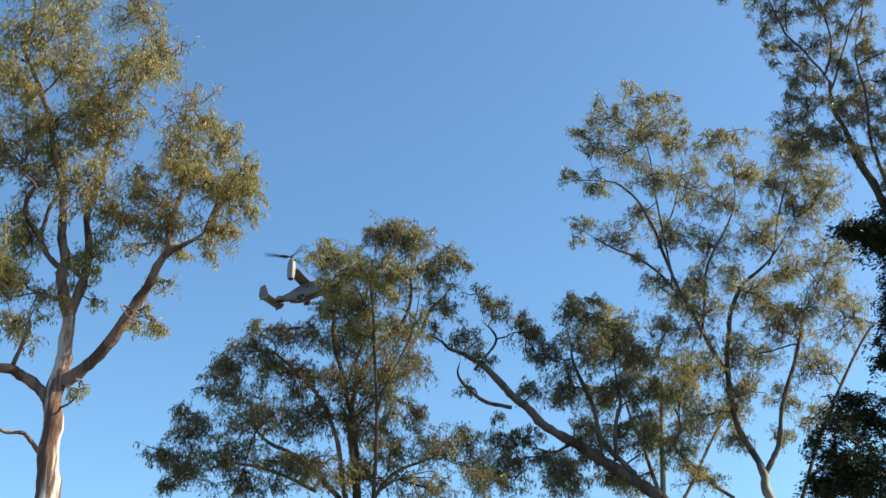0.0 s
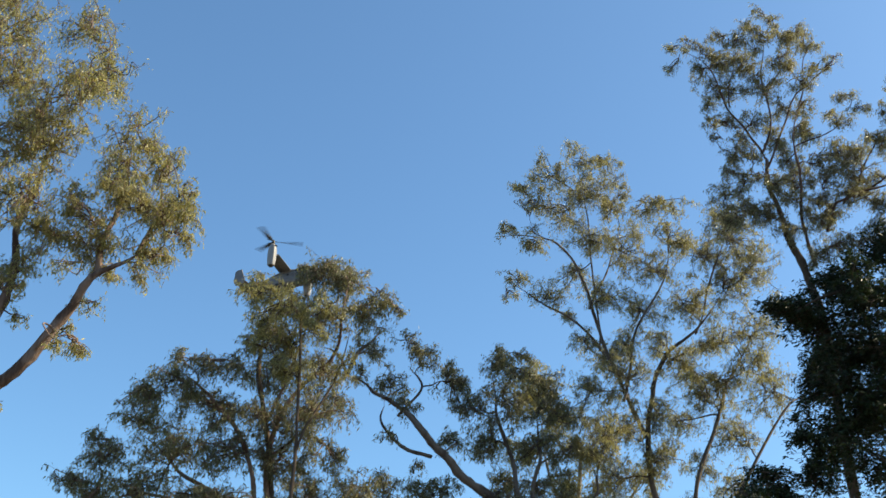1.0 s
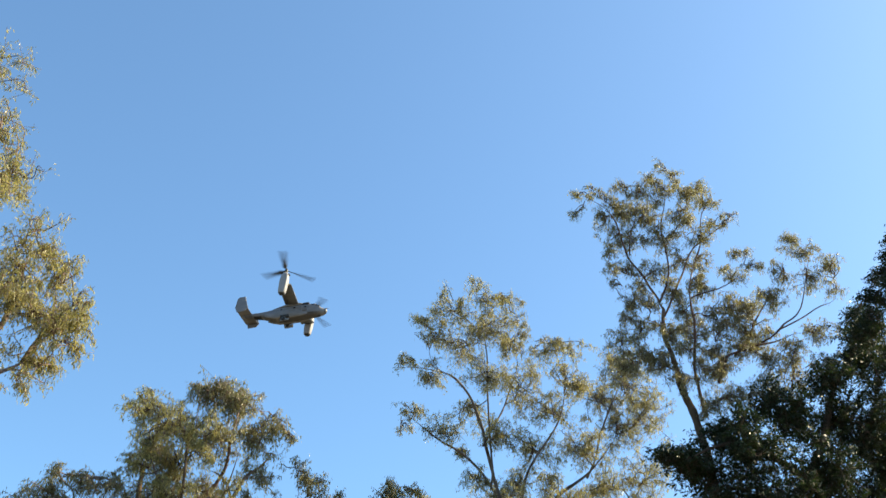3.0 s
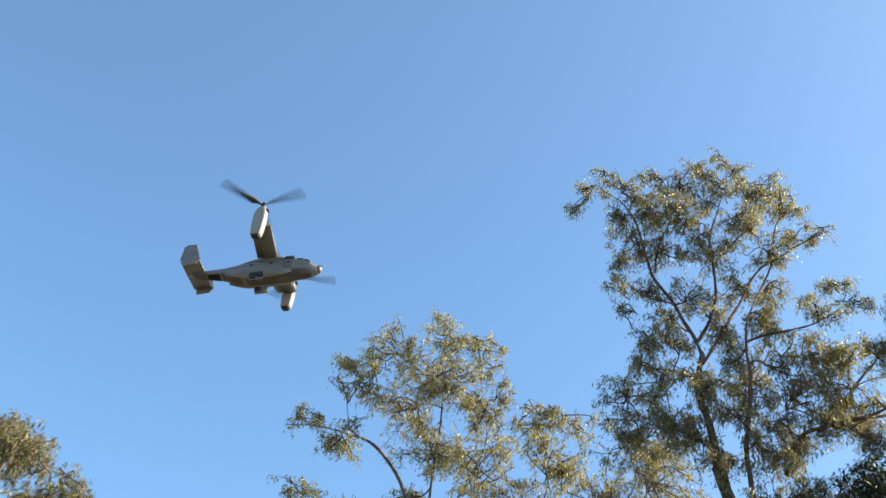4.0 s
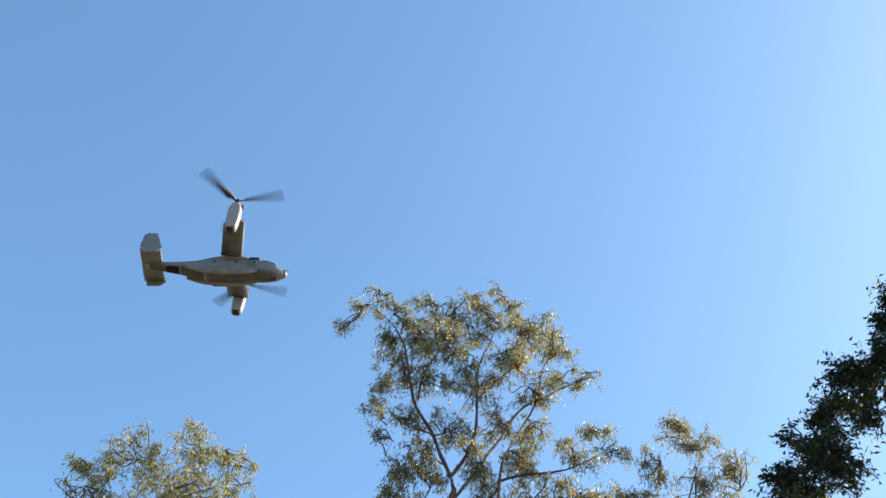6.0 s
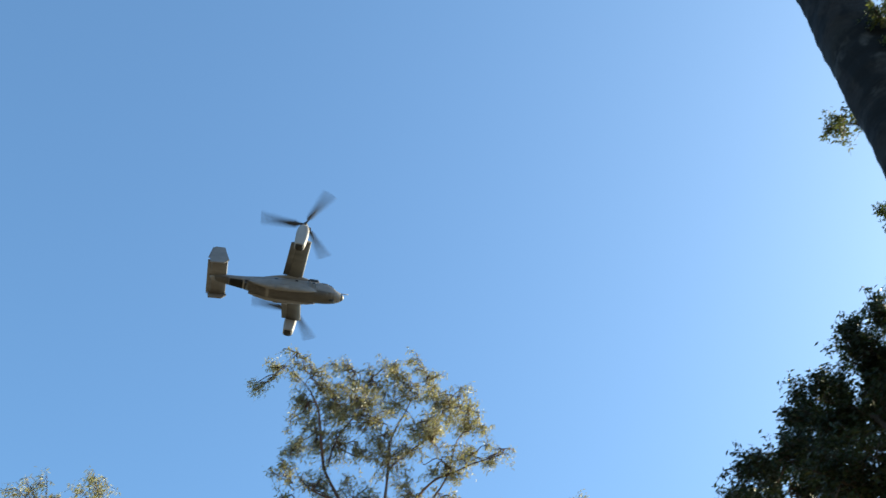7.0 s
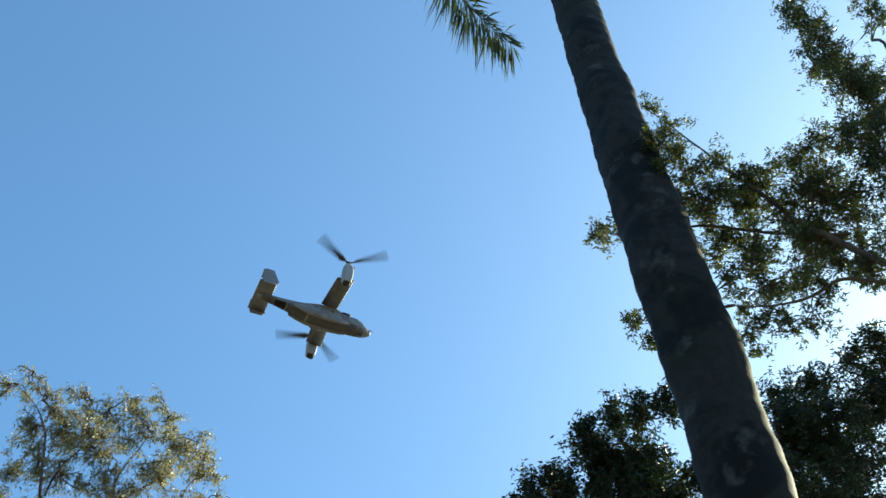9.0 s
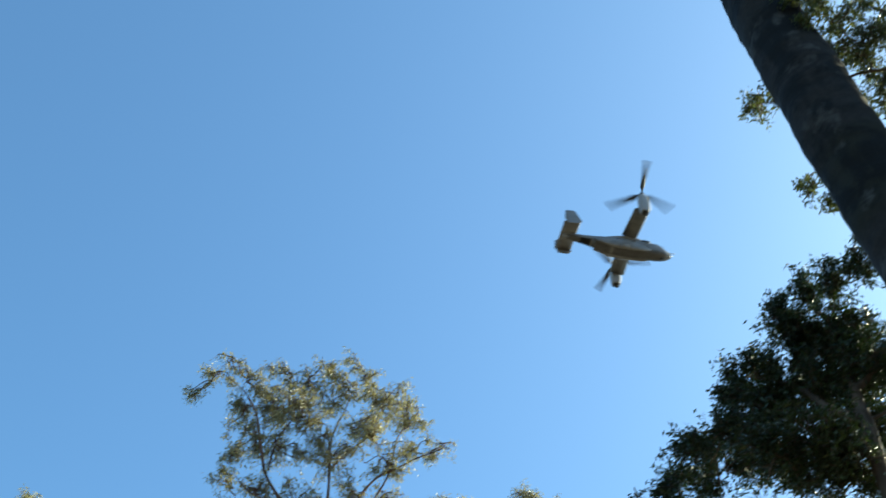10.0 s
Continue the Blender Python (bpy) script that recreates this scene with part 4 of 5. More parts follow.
tree.clumps((-0.73, 0.45, 8.44, 0.31, 0.26), (-0.09, 0.30, 8.45, 0.46, 0.26), (1.22, -1.13, 11.26, 0.22, 0.15), (1.53, -1.41, 11.26, 0.24, 0.17), (2.05, -1.71, 11.91, 0.22, 0.19), (1.97, -2.09, 11.78, 0.19, 0.18), (1.10, -1.22, 10.62, 0.27, 0.22), (1.27, -1.56, 10.29, 0.33, 0.23), (1.77, -1.86, 10.76, 0.32, 0.32), (1.57, -0.93, 10.53, 0.32, 0.27), (1.43, -1.54, 9.77, 0.32, 0.26), (2.51, -2.06, 11.76, 0.33, 0.40), (2.25, -1.90, 10.40, 0.37, 0.49), (1.35, -1.18, 10.69, 0.24, 0.24), (1.51, -1.30, 10.16, 0.27, 0.27), (1.08, -1.57, 9.10, 0.26, 0.26))
tree.clumps((1.20, -1.15, 9.37, 0.25, 0.23), (2.01, -1.52, 10.94, 0.25, 0.25), (0.78, -1.16, 9.48, 0.23, 0.23), (0.70, -0.83, 10.33, 0.22, 0.17), (0.36, -0.75, 9.63, 0.23, 0.23), (0.31, -0.31, 9.53, 0.20, 0.17), (0.33, -0.88, 8.98, 0.22, 0.22), (-1.51, 2.16, 8.03, 0.13, 0.08), (-1.67, 1.45, 7.56, 0.18, 0.13), (-1.73, 1.03, 7.96, 0.09, 0.08), (-1.09, 1.81, 8.58, 0.14, 0.17), (-1.10, 1.47, 8.78, 0.15, 0.20), (-1.21, 1.39, 8.05, 0.23, 0.28), (-1.41, 1.59, 7.93, 0.20, 0.18), (-1.16, 0.98, 8.76, 0.19, 0.21), (-1.63, 1.48, 7.32, 0.29, 0.20))
tree.clumps((-1.60, 1.87, 7.46, 0.24, 0.20))
tree.clumps((-0.57, 1.99, 9.60, 0.16, 0.14), (-0.41, 1.67, 9.79, 0.18, 0.16), (-0.52, 1.08, 9.97, 0.15, 0.12), (-0.43, 1.21, 9.66, 0.20, 0.17), (-0.51, 1.60, 9.20, 0.19, 0.16), (-0.12, 1.42, 9.52, 0.24, 0.20), (-0.05, 0.43, 10.21, 0.22, 0.19), (0.16, 0.01, 10.14, 0.23, 0.20), (-0.19, 0.72, 9.73, 0.24, 0.20), (0.50, 0.85, 10.30, 0.26, 0.22), (0.79, 0.43, 10.22, 0.25, 0.21), (0.17, 1.18, 9.49, 0.24, 0.21), (0.62, 1.00, 9.68, 0.25, 0.21), (1.21, 1.04, 9.99, 0.26, 0.22), (-0.20, 0.91, 10.34, 0.13, 0.11))
tree.finish()

# tree with fine backlit leaves on thin spreading branches
tree = Tree('overhanging_tree', (8.19, 7.82, 2.7), "tree with fine backlit leaves on thin spreading branches", leaf_back, bark_dark, bark_dark, 71, leaf=0.033, dens=0.7, grow=1.2, broad=True)
tree.limb('trunk', 0.043, 0.028, (-0.18, 0.28, -0.10), (-0.10, 0.16, 1.92), (0.00, 0.00, 4.28), (0.13, -0.20, 5.31), (0.23, -0.36, 6.27))
tree.limb('limb', 0.039, 0.022, (0.23, -0.36, 6.27), (0.32, -0.53, 7.35), (0.37, -0.58, 8.21), (0.41, -0.54, 9.21))
tree.limb('limb', 0.017, 0.007, (0.23, -0.36, 6.27), (0.20, -0.30, 6.91), (-0.05, 0.03, 7.18), (-0.27, 0.26, 7.02), (-0.50, 0.51, 7.02))
tree.limb('limb', 0.029, 0.010, (0.27, -0.42, 6.64), (0.18, -0.31, 7.11), (-0.01, -0.02, 7.72), (-0.13, 0.22, 8.12), (-0.29, 0.55, 9.05), (-0.44, 0.85, 10.46))
tree.limb('limb', 0.022, 0.008, (0.38, -0.58, 8.21), (0.30, -0.45, 9.62), (0.25, -0.43, 10.53), (0.21, -0.44, 11.56))
tree.limb('limb', 0.012, 0.006, (0.04, -0.06, 7.69), (-0.31, 0.46, 8.08), (-0.55, 0.74, 8.10), (-0.88, 1.13, 8.20))
tree.limb('limb', 0.010, 0.005, (-0.38, 0.58, 7.22), (-0.51, 0.90, 7.33), (-0.58, 1.15, 7.44))
tree.limb('limb', 0.016, 0.008, (0.36, -0.55, 9.12), (0.55, -0.79, 10.30), (0.69, -0.90, 11.28))
tree.limb('limb', 0.023, 0.011, (0.23, -0.36, 6.27), (0.43, -0.75, 6.43), (0.59, -1.07, 6.53), (0.88, -1.49, 7.30))
tree.clumps((-0.41, 0.84, 10.52, 0.08, 0.08), (-0.38, 0.72, 9.90, 0.11, 0.09), (-0.37, 0.70, 9.38, 0.12, 0.09), (-0.43, 0.41, 8.74, 0.12, 0.08), (-0.26, 0.33, 8.66, 0.13, 0.08), (-0.83, 1.17, 8.30, 0.10, 0.04), (-0.67, 1.08, 8.32, 0.08, 0.05), (-0.52, 0.45, 8.12, 0.13, 0.10), (-0.08, 0.39, 8.64, 0.13, 0.11), (-0.02, 0.09, 8.80, 0.10, 0.08), (-0.04, 0.15, 8.36, 0.14, 0.11), (-0.09, -0.11, 8.08, 0.16, 0.13), (0.13, -0.21, 7.99, 0.14, 0.12), (-0.19, 0.59, 8.23, 0.14, 0.09), (-0.38, 0.24, 7.50, 0.13, 0.10), (-0.04, 0.13, 7.74, 0.13, 0.10))
tree.clumps((0.13, -0.05, 7.64, 0.13, 0.10), (-0.43, 0.50, 7.39, 0.11, 0.07), (-0.15, 0.42, 7.51, 0.13, 0.10), (-0.15, 0.15, 7.20, 0.13, 0.08), (0.20, -0.02, 7.48, 0.11, 0.08), (-0.24, 0.50, 7.15, 0.11, 0.09), (-0.21, 0.39, 6.88, 0.09, 0.08), (-0.13, 0.70, 7.18, 0.09, 0.07), (-0.06, 0.30, 7.10, 0.10, 0.07), (-0.56, 1.17, 7.51, 0.05, 0.06), (-0.78, 0.92, 6.91, 0.04, 0.04), (0.09, -0.27, 8.83, 0.15, 0.14), (0.39, -0.43, 9.16, 0.14, 0.14), (0.38, -0.43, 9.78, 0.13, 0.15), (0.30, -0.48, 10.26, 0.14, 0.14), (0.47, -0.59, 9.85, 0.15, 0.15))
# the eight 0.62 wide clumps are unseen, added to keep sun off the palm
tree.clumps((0.19, -0.46, 10.89, 0.11, 0.11), (0.30, -0.43, 11.63, 0.11, 0.09), (0.18, -0.47, 10.45, 0.10, 0.10), (0.26, -0.33, 8.52, 0.13, 0.11), (0.53, -0.89, 11.02, 0.11, 0.06), (0.54, -0.94, 10.62, 0.08, 0.08), (0.35, -0.53, 8.26, 0.20, 0.32), (0.74, -0.81, 9.86, 0.23, 0.27), (0.10, -0.38, 7.11, 0.18, 0.21), (2.12, -0.83, 8.40, 0.62, 0.55), (2.14, -1.21, 10.10, 0.62, 0.55), (2.95, -0.62, 10.42, 0.62, 0.55), (1.99, -1.00, 7.38, 0.62, 0.55), (2.84, -1.52, 7.93, 0.62, 0.55), (2.62, -0.22, 9.52, 0.62, 0.55), (3.26, -1.22, 9.36, 0.62, 0.55))
tree.clumps((2.38, -0.37, 7.98, 0.62, 0.55))
tree.clumps((-0.96, 0.38, 8.35, 0.13, 0.11), (-0.61, 0.46, 8.55, 0.13, 0.10), (-0.88, 0.49, 8.12, 0.12, 0.10), (-0.53, 0.43, 8.20, 0.14, 0.11), (-0.18, 0.46, 8.41, 0.16, 0.13), (-0.10, -0.07, 8.58, 0.14, 0.11), (0.06, -0.03, 8.42, 0.17, 0.14), (0.66, 0.01, 8.51, 0.18, 0.14), (-0.15, 0.63, 8.25, 0.14, 0.11), (0.32, 0.24, 8.28, 0.18, 0.14), (-0.73, -0.64, 8.95, 0.13, 0.10), (-0.56, -0.65, 8.84, 0.13, 0.11), (-0.20, -0.61, 9.09, 0.16, 0.13), (-0.25, -0.59, 8.57, 0.15, 0.12), (-0.04, -0.59, 8.57, 0.15, 0.12), (-0.30, -0.98, 9.04, 0.08, 0.06), (-0.32, 0.69, 8.44, 0.12, 0.09), (-0.41, 0.74, 7.95, 0.10, 0.08))
tree.clumps((-0.12, 0.18, 8.54, 0.14, 0.11), (0.35, -0.05, 8.50, 0.18, 0.14), (-0.02, 0.53, 8.08, 0.13, 0.10), (-0.06, 0.21, 8.07, 0.16, 0.13), (0.07, 0.14, 7.87, 0.16, 0.13), (0.16, 0.43, 7.97, 0.12, 0.09), (0.14, -0.44, 8.44, 0.15, 0.12), (-0.20, -0.45, 8.26, 0.13, 0.10), (0.34, 0.08, 7.81, 0.13, 0.10), (-0.22, 0.43, 8.60, 0.12, 0.09), (-0.63, 0.61, 8.36, 0.11, 0.09))
tree.clumps((0.10, 0.67, 8.20, 0.10, 0.08), (0.21, 0.56, 7.90, 0.10, 0.08), (0.00, 0.79, 7.93, 0.07, 0.06), (0.42, 0.43, 8.10, 0.11, 0.09), (0.28, 0.17, 7.85, 0.10, 0.08), (0.67, 0.18, 8.06, 0.09, 0.07), (0.06, 0.79, 7.75, 0.06, 0.05), (-0.88, 1.18, 8.29, 0.05, 0.04), (-1.02, 0.95, 7.88, 0.04, 0.03), (-0.40, 1.34, 7.91, 0.06, 0.05))
tree.finish()

# ---- palm ----
def build_palm():
    rng = np.random.default_rng(11)
    palm = tagged(new("palm_tree"), "tall palm with bare grey ringed trunk and drooping fronds", "palm")
    palm.location = (8.40, 8.62, 2.65)
    spine = curve_through([(0, 0, -0.15), (-0.25, -0.02, 2.8), (-0.72, -0.08, 5.85), (-1.17, -0.10, 8.5), (-1.63, -0.13, 11.35), (-2.20, -0.16, 15.3)], 60)
    n, sides = len(spine), 28
    z = spine[:, 2]
    rad = np.interp(z, (0, 5.7, 6.6, 7.6, 8.5, 9.4, 11.1, 15.3), (0.245, 0.205, 0.217, 0.226, 0.208, 0.197, 0.182, 0.15)) + 0.12 * np.exp(-z * 3)
    turn = np.arange(sides) * 2 * math.pi / sides
    verts = np.zeros((n, sides, 3))
    for i in range(n):
        ring = 0.003 * math.sin(z[i] * 2 * math.pi / 0.19) + 0.004 * math.sin(z[i] * 2 * math.pi / 0.71)
        for j in range(sides):
            lump = 0.020 * noise.noise((math.cos(turn[j]) * 1.2, math.sin(turn[j]) * 1.2, z[i] * 1.7)) + 0.003 * noise.noise((math.cos(turn[j]) * 3, math.sin(turn[j]) * 3, z[i] * 7))
            r = rad[i] + ring + lump
            verts[i, j] = spine[i] + (r * math.cos(turn[j]), r * math.sin(turn[j]), 0)
    _, faces = tube(spine, rad, sides)
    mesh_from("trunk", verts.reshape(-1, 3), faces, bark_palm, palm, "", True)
    tip = spine[-1]
    bm = bmesh.new()
    bmesh.ops.create_cone(bm, cap_ends=True, segments=20, radius1=0.15, radius2=0.07, depth=1.1, matrix=Matrix.Translation(tip + np.array((0, 0, 0.5))))
    part("crown_shaft", bm, leaf_back, palm, "smooth green crown shaft")

    def frond(points, leaf_len, first=0.15):
        line = curve_through(points, 12)
        rib = Pile()
        rib.add(*tube(line, np.linspace(0.022, 0.004, len(line)), 5))
        rib_ob = rib.link("frond", leaf_frond, palm)
        along = np.gradient(line, axis=0)
        along /= np.linalg.norm(along, axis=1)[:, None]
        verts = []
        for i in range(int(len(line) * first), len(line)):
            for side in (-1, 1):
                for _ in range(5):
                    out = np.cross(along[i], (0, 0, 1.0)) * side
                    out /= np.linalg.norm(out) + 1e-9
                    way = out * 0.45 + along[i] * 0.45 + np.array((0, 0, -0.75)) + rng.normal(0, 0.16, 3)
                    way /= np.linalg.norm(way)
                    fade = 0.55 + 0.45 * math.sin(math.pi * i / len(line))
                    l = leaf_len * fade * rng.uniform(0.8, 1.15)
                    w = np.cross(way, rng.normal(0, 1, 3))
                    w *= 0.011 / np.linalg.norm(w)
                    p = line[i] + rng.normal(0, 0.008, 3)
                    tip = p + way * l + np.array((0, 0, -0.16 * l))
                    mid = p + way * l * 0.5
                    verts += [p, mid + w, tip, mid - w]
        mesh_from("frond_blade", np.array(verts), np.arange(len(verts)).reshape(-1, 4), leaf_frond, rib_ob)

    heart = tip + np.array((0, 0, 0.9))
    frond([heart, (-2.60, 0.75, 16.0), (-2.45, 1.00, 14.4), (-2.24, 0.95, 13.04), (-1.95, 0.84, 12.28), (-1.60, 0.68, 11.65)], 0.70, 0.3)
    for k in range(9):
        ang = k * 2 * math.pi / 9 + 0.3
        out = np.array((math.cos(ang), math.sin(ang), 0))
        frond([heart, heart + out * 0.4 + (0, 0, 1.2), heart + out * 0.9 + (0, 0, 2.1), heart + out * 1.5 + (0, 0, 2.4)], 0.5)


build_palm()


# ---- tiltrotor ----
def loft(sections, sides=28):
    """A body through superellipse sections: x, half width, bottom, top, squareness."""
    bm = bmesh.new()
    rings = []
    for x, w, lo, hi, sq in sections:
        ring = []
        for k in range(sides):
            a = 2 * math.pi * k / sides
            c, s = math.cos(a), math.sin(a)
            y = w * math.copysign(abs(c) ** (2 / sq), c)
            z = (lo + hi) / 2 + (hi - lo) / 2 * math.copysign(abs(s) ** (2 / sq), s)
            ring.append(bm.verts.new((x, y, z)))
        rings.append(ring)
    for one, two in zip(rings, rings[1:]):
        for k in range(sides):
            bm.faces.new((one[k], one[(k + 1) % sides], two[(k + 1) % sides], two[k]))
    bm.faces.new(rings[0])
    bm.faces.new(rings[-1][::-1])
    return bm


def slab(outline, thick, axis, bevel=0.03):
    """A plate of the given outline; axis is the one it is thick along."""
    bm = bmesh.new()
    lower, upper = [], []
    for p, q in outline:
        for s, row in ((-0.5, lower), (0.5, upper)):
            t = thick * s
            row.append(bm.verts.new({"x": (t, p, q), "y": (p, t, q), "z": (p, q, t)}[axis]))
    bm.faces.new(lower)
    bm.faces.new(upper[::-1])
    for k in range(len(outline)):
        n = (k + 1) % len(outline)
        bm.faces.new((lower[k], lower[n], upper[n], upper[k]))
    bmesh.ops.bevel(bm, geom=list(bm.edges), offset=bevel, segments=2, affect="EDGES")
    return bm


def airfoil(stations):
    """A wing skin through stations: y, z, leading x, chord, thickness."""
    bm = bmesh.new()
    shape = ((0.0, 0.0), (0.03, 0.35), (0.12, 0.75), (0.3, 1.0), (0.55, 0.8), (0.8, 0.4), (1.0, 0.05))
    ring_of = []
    for y, z, lead, chord, thick in stations:
        pts = [(u, h * 0.55) for u, h in shape] + [(u, -h * 0.45) for u, h in shape[-1:0:-1]]
        ring_of.append([bm.verts.new((lead - u * chord, y, z + h * thick)) for u, h in pts])
    for one, two in zip(ring_of, ring_of[1:]):
        n = len(one)
        for k in range(n):
            bm.faces.new((one[k], one[(k + 1) % n], two[(k + 1) % n], two[k]))
    bm.faces.new(ring_of[0])
    bm.faces.new(ring_of[-1][::-1])
    return bm


def build_tiltrotor():
    craft = tagged(new("tiltrotor_aircraft"), "grey military tiltrotor aircraft flying with rotors tilted up", "aircraft")
    shape = [
        (6.78, 0.10, -1.52, -1.26, 2.0), (6.62, 0.36, -1.80, -1.02, 2.1), (6.25, 0.64, -2.02, -0.86, 2.2), (5.75, 0.84, -2.15, -0.72, 2.4), (5.20, 0.98, -2.23, 0.0, 2.7),
        (4.55, 1.06, -2.28, 0.32, 3.0), (3.8, 1.12, -2.31, 0.42, 2.8), (2.8, 1.16, -2.33, 0.40, 2.8), (1.6, 1.18, -2.34, 0.44, 2.9), (0.0, 1.20, -2.35, 0.47, 2.9),
        (-1.6, 1.20, -2.34, 0.46, 2.9), (-3.0, 1.18, -2.22, 0.36, 2.8), (-4.4, 1.06, -1.82, 0.20, 2.7), (-5.8, 0.88, -1.22, 0.06, 2.8), (-7.2, 0.72, -0.98, 0.12, 2.5),
        (-8.6, 0.58, -0.78, 0.26, 2.4), (-10.0, 0.40, -0.48, 0.24, 2.2), (-10.5, 0.14, -0.10, 0.12, 2.0)]
    body = part("fuselage", loft(shape, 40), hull, craft)
    doors = []
    columns = np.array([row for row in reversed(shape)])

    def skin(name, x0, x1, a0, a1, mat, label="", proud=1.012, nx=8, na=8):
        """A panel that follows the fuselage's skin, from x0 to x1 and between two angles round it."""
        bm = bmesh.new()
        grid = []
        for i in range(nx + 1):
            x = x0 + (x1 - x0) * i / nx
            w, lo, hi, sq = [float(np.interp(x, columns[:, 0], columns[:, k])) for k in (1, 2, 3, 4)]
            row = []
            for k in range(na + 1):
                a = radians(a0 + (a1 - a0) * k / na)
                cc, ss = math.cos(a), math.sin(a)
                row.append(bm.verts.new((x, proud * w * math.copysign(abs(cc) ** (2 / sq), cc), (lo + hi) / 2 + proud * (hi - lo) / 2 * math.copysign(abs(ss) ** (2 / sq), ss))))
            grid.append(row)
        for i in range(nx):
            for k in range(na):
                bm.faces.new((grid[i][k], grid[i + 1][k], grid[i + 1][k + 1], grid[i][k + 1]))
        bmesh.ops.solidify(bm, geom=list(bm.faces), thickness=0.012)
        return part(name, bm, mat, body, label)

    part("radome", loft([(6.84, 0.05, -1.50, -1.30, 2.0), (6.70, 0.31, -1.76, -1.06, 2.1), (6.42, 0.53, -1.94, -0.93, 2.15)], 24), hull, body, "rounded nose cone")
    bm = bmesh.new()
    bmesh.ops.create_cone(bm, cap_ends=True, segments=10, radius1=0.075, radius2=0.045, depth=1.3, matrix=pose(6.7, -0.42, -1.15, 0, 90, 0))
    part("refuelling_probe", bm, hull_pale, body)
    # glazing of the cockpit and the cabin
    skin("windscreen", 4.85, 5.72, 52, 128, glass, "dark cockpit glass")
    for a0, a1 in ((18, 48), (132, 162)):
        skin("side_window", 4.75, 5.45, a0, a1, glass, "dark cockpit glass")
        skin("cockpit_door_window", 3.85, 4.6, a0 + 4, a1 - 4, glass, "dark cockpit glass")
    for x in (-2.2, 0.4, 2.6):
        for a0, a1 in ((8, 20), (160, 172)):
            skin("cabin_window", x, x + 0.38, a0, a1, glass, "", 1.01, 4, 4)
    skin("crew_door", 2.0, 3.2, 160, 196, hull_pale, "slightly paler door panel", 1.006)
    # the belly and boom skins paint the shade of the lower half
    skin("belly_shade", -6.0, 6.0, 205, 335, belly, "weathered underside, browned and darkened for shade", 1.006, 22, 20)
    skin("ramp", -7.9, -6.2, 215, 325, soot, "dark tail ramp opening", 1.01, 6, 10)
    skin("tail_boom_shade", -9.8, -8.0, 200, 340, belly, "weathered lower skin, darkened for shade", 1.008, 6, 10)
    for a0, a1 in ((356, 362), (178, 184)):
        skin("vent", -1.7, -1.0, a0, a1, soot, "dark intake opening", 1.012, 4, 4)
    for s in (-1, 1):
        sp = part("sponson", loft([(3.2, 0.06, -2.05, -1.60, 2.0), (2.2, 0.22, -2.32, -1.20, 2.1), (0.8, 0.38, -2.43, -0.75, 2.2), (-1.4, 0.44, -2.46, -0.55, 2.2),
                                   (-3.0, 0.38, -2.30, -0.60, 2.2), (-4.2, 0.26, -1.95, -0.70, 2.1), (-5.4, 0.06, -1.45, -0.80, 2.0)], 30), hull, body, "rounded side sponson")
        sp.location = (0, s * 0.98, 0)
        bay = part("gear_bay", slab(((-0.92, 0.02), (0.92, 0.02), (0.86, 0.66), (-0.80, 0.66)), 0.05, "y", 0.01), black, sp, "dark open wheel bay")
        bay.matrix_basis = pose(-1.2, s * 0.10, -2.46, -s * 40.3, 0, 0)
        door = part("gear_door", slab(((-0.95, 0.0), (0.95, 0.0), (0.88, 0.68), (-0.82, 0.68)), 0.05, "y", 0.015), hull, craft, "grey gear door folding shut")
        doors.append((door, s))
    for x, h in ((-4.6, 0.38), (-3.9, 0.25)):
        bm = bmesh.new()
        bmesh.ops.create_cone(bm, cap_ends=True, segments=10, radius1=0.13, radius2=0.06, depth=h, matrix=Matrix.Translation((x, 0, 0.12 + h / 2)))
        part("antenna", bm, black, body)
    for s in (-1, 1):
        hump = part("sensor_hump", loft([(3.5, 0.06, 0.20, 0.36, 2), (3.3, 0.17, 0.12, 0.62, 2.6), (2.3, 0.18, 0.12, 0.64, 2.6), (2.0, 0.06, 0.20, 0.40, 2)], 14), black, body, "dark fairing on the shoulder")
        hump.location = (0, s * 0.84, 0)
    part("chin_turret", loft([(5.6, 0.1, -2.3, -2.1, 2), (5.4, 0.22, -2.42, -2.0, 2), (5.1, 0.22, -2.42, -2.0, 2), (4.9, 0.1, -2.34, -2.1, 2)], 14), black, body, "dark sensor ball under the nose")

    # wing, slightly swept forward and raised to the tips
    wing = part("wing", airfoil([(-6.4, 1.05, 1.80, 1.95, 0.58), (-1.2, 0.62, 1.30, 2.05, 0.62), (0, 0.58, 1.23, 2.1, 0.66), (1.2, 0.62, 1.30, 2.05, 0.62), (6.4, 1.05, 1.80, 1.95, 0.58)]), wing_paint, craft)
    part("wing_fairing", loft([(3.1, 0.3, 0.25, 0.46, 2), (1.9, 0.98, 0.20, 0.78, 2.5), (1.0, 1.16, 0.10, 0.93, 2.8), (-0.6, 1.16, 0.10, 0.95, 2.8), (-1.8, 1.02, 0.15, 0.78, 2.6), (-3.4, 0.72, 0.12, 0.54, 2.3), (-5.2, 0.30, 0.02, 0.24, 2)], 28), hull, craft)
    for s in (-1, 1):
        bm = airfoil([(s * 1.3, 0.60, -0.50, 0.78, 0.20), (s * 6.2, 1.00, 0.06, 0.78, 0.20)])
        for v in bm.verts:  # a little drooped
            v.co.z += 0.16 * (v.co.x - (-0.50 + 0.1143 * (abs(v.co.y) - 1.3)))
        part("flaperon", bm, wing_paint, wing)

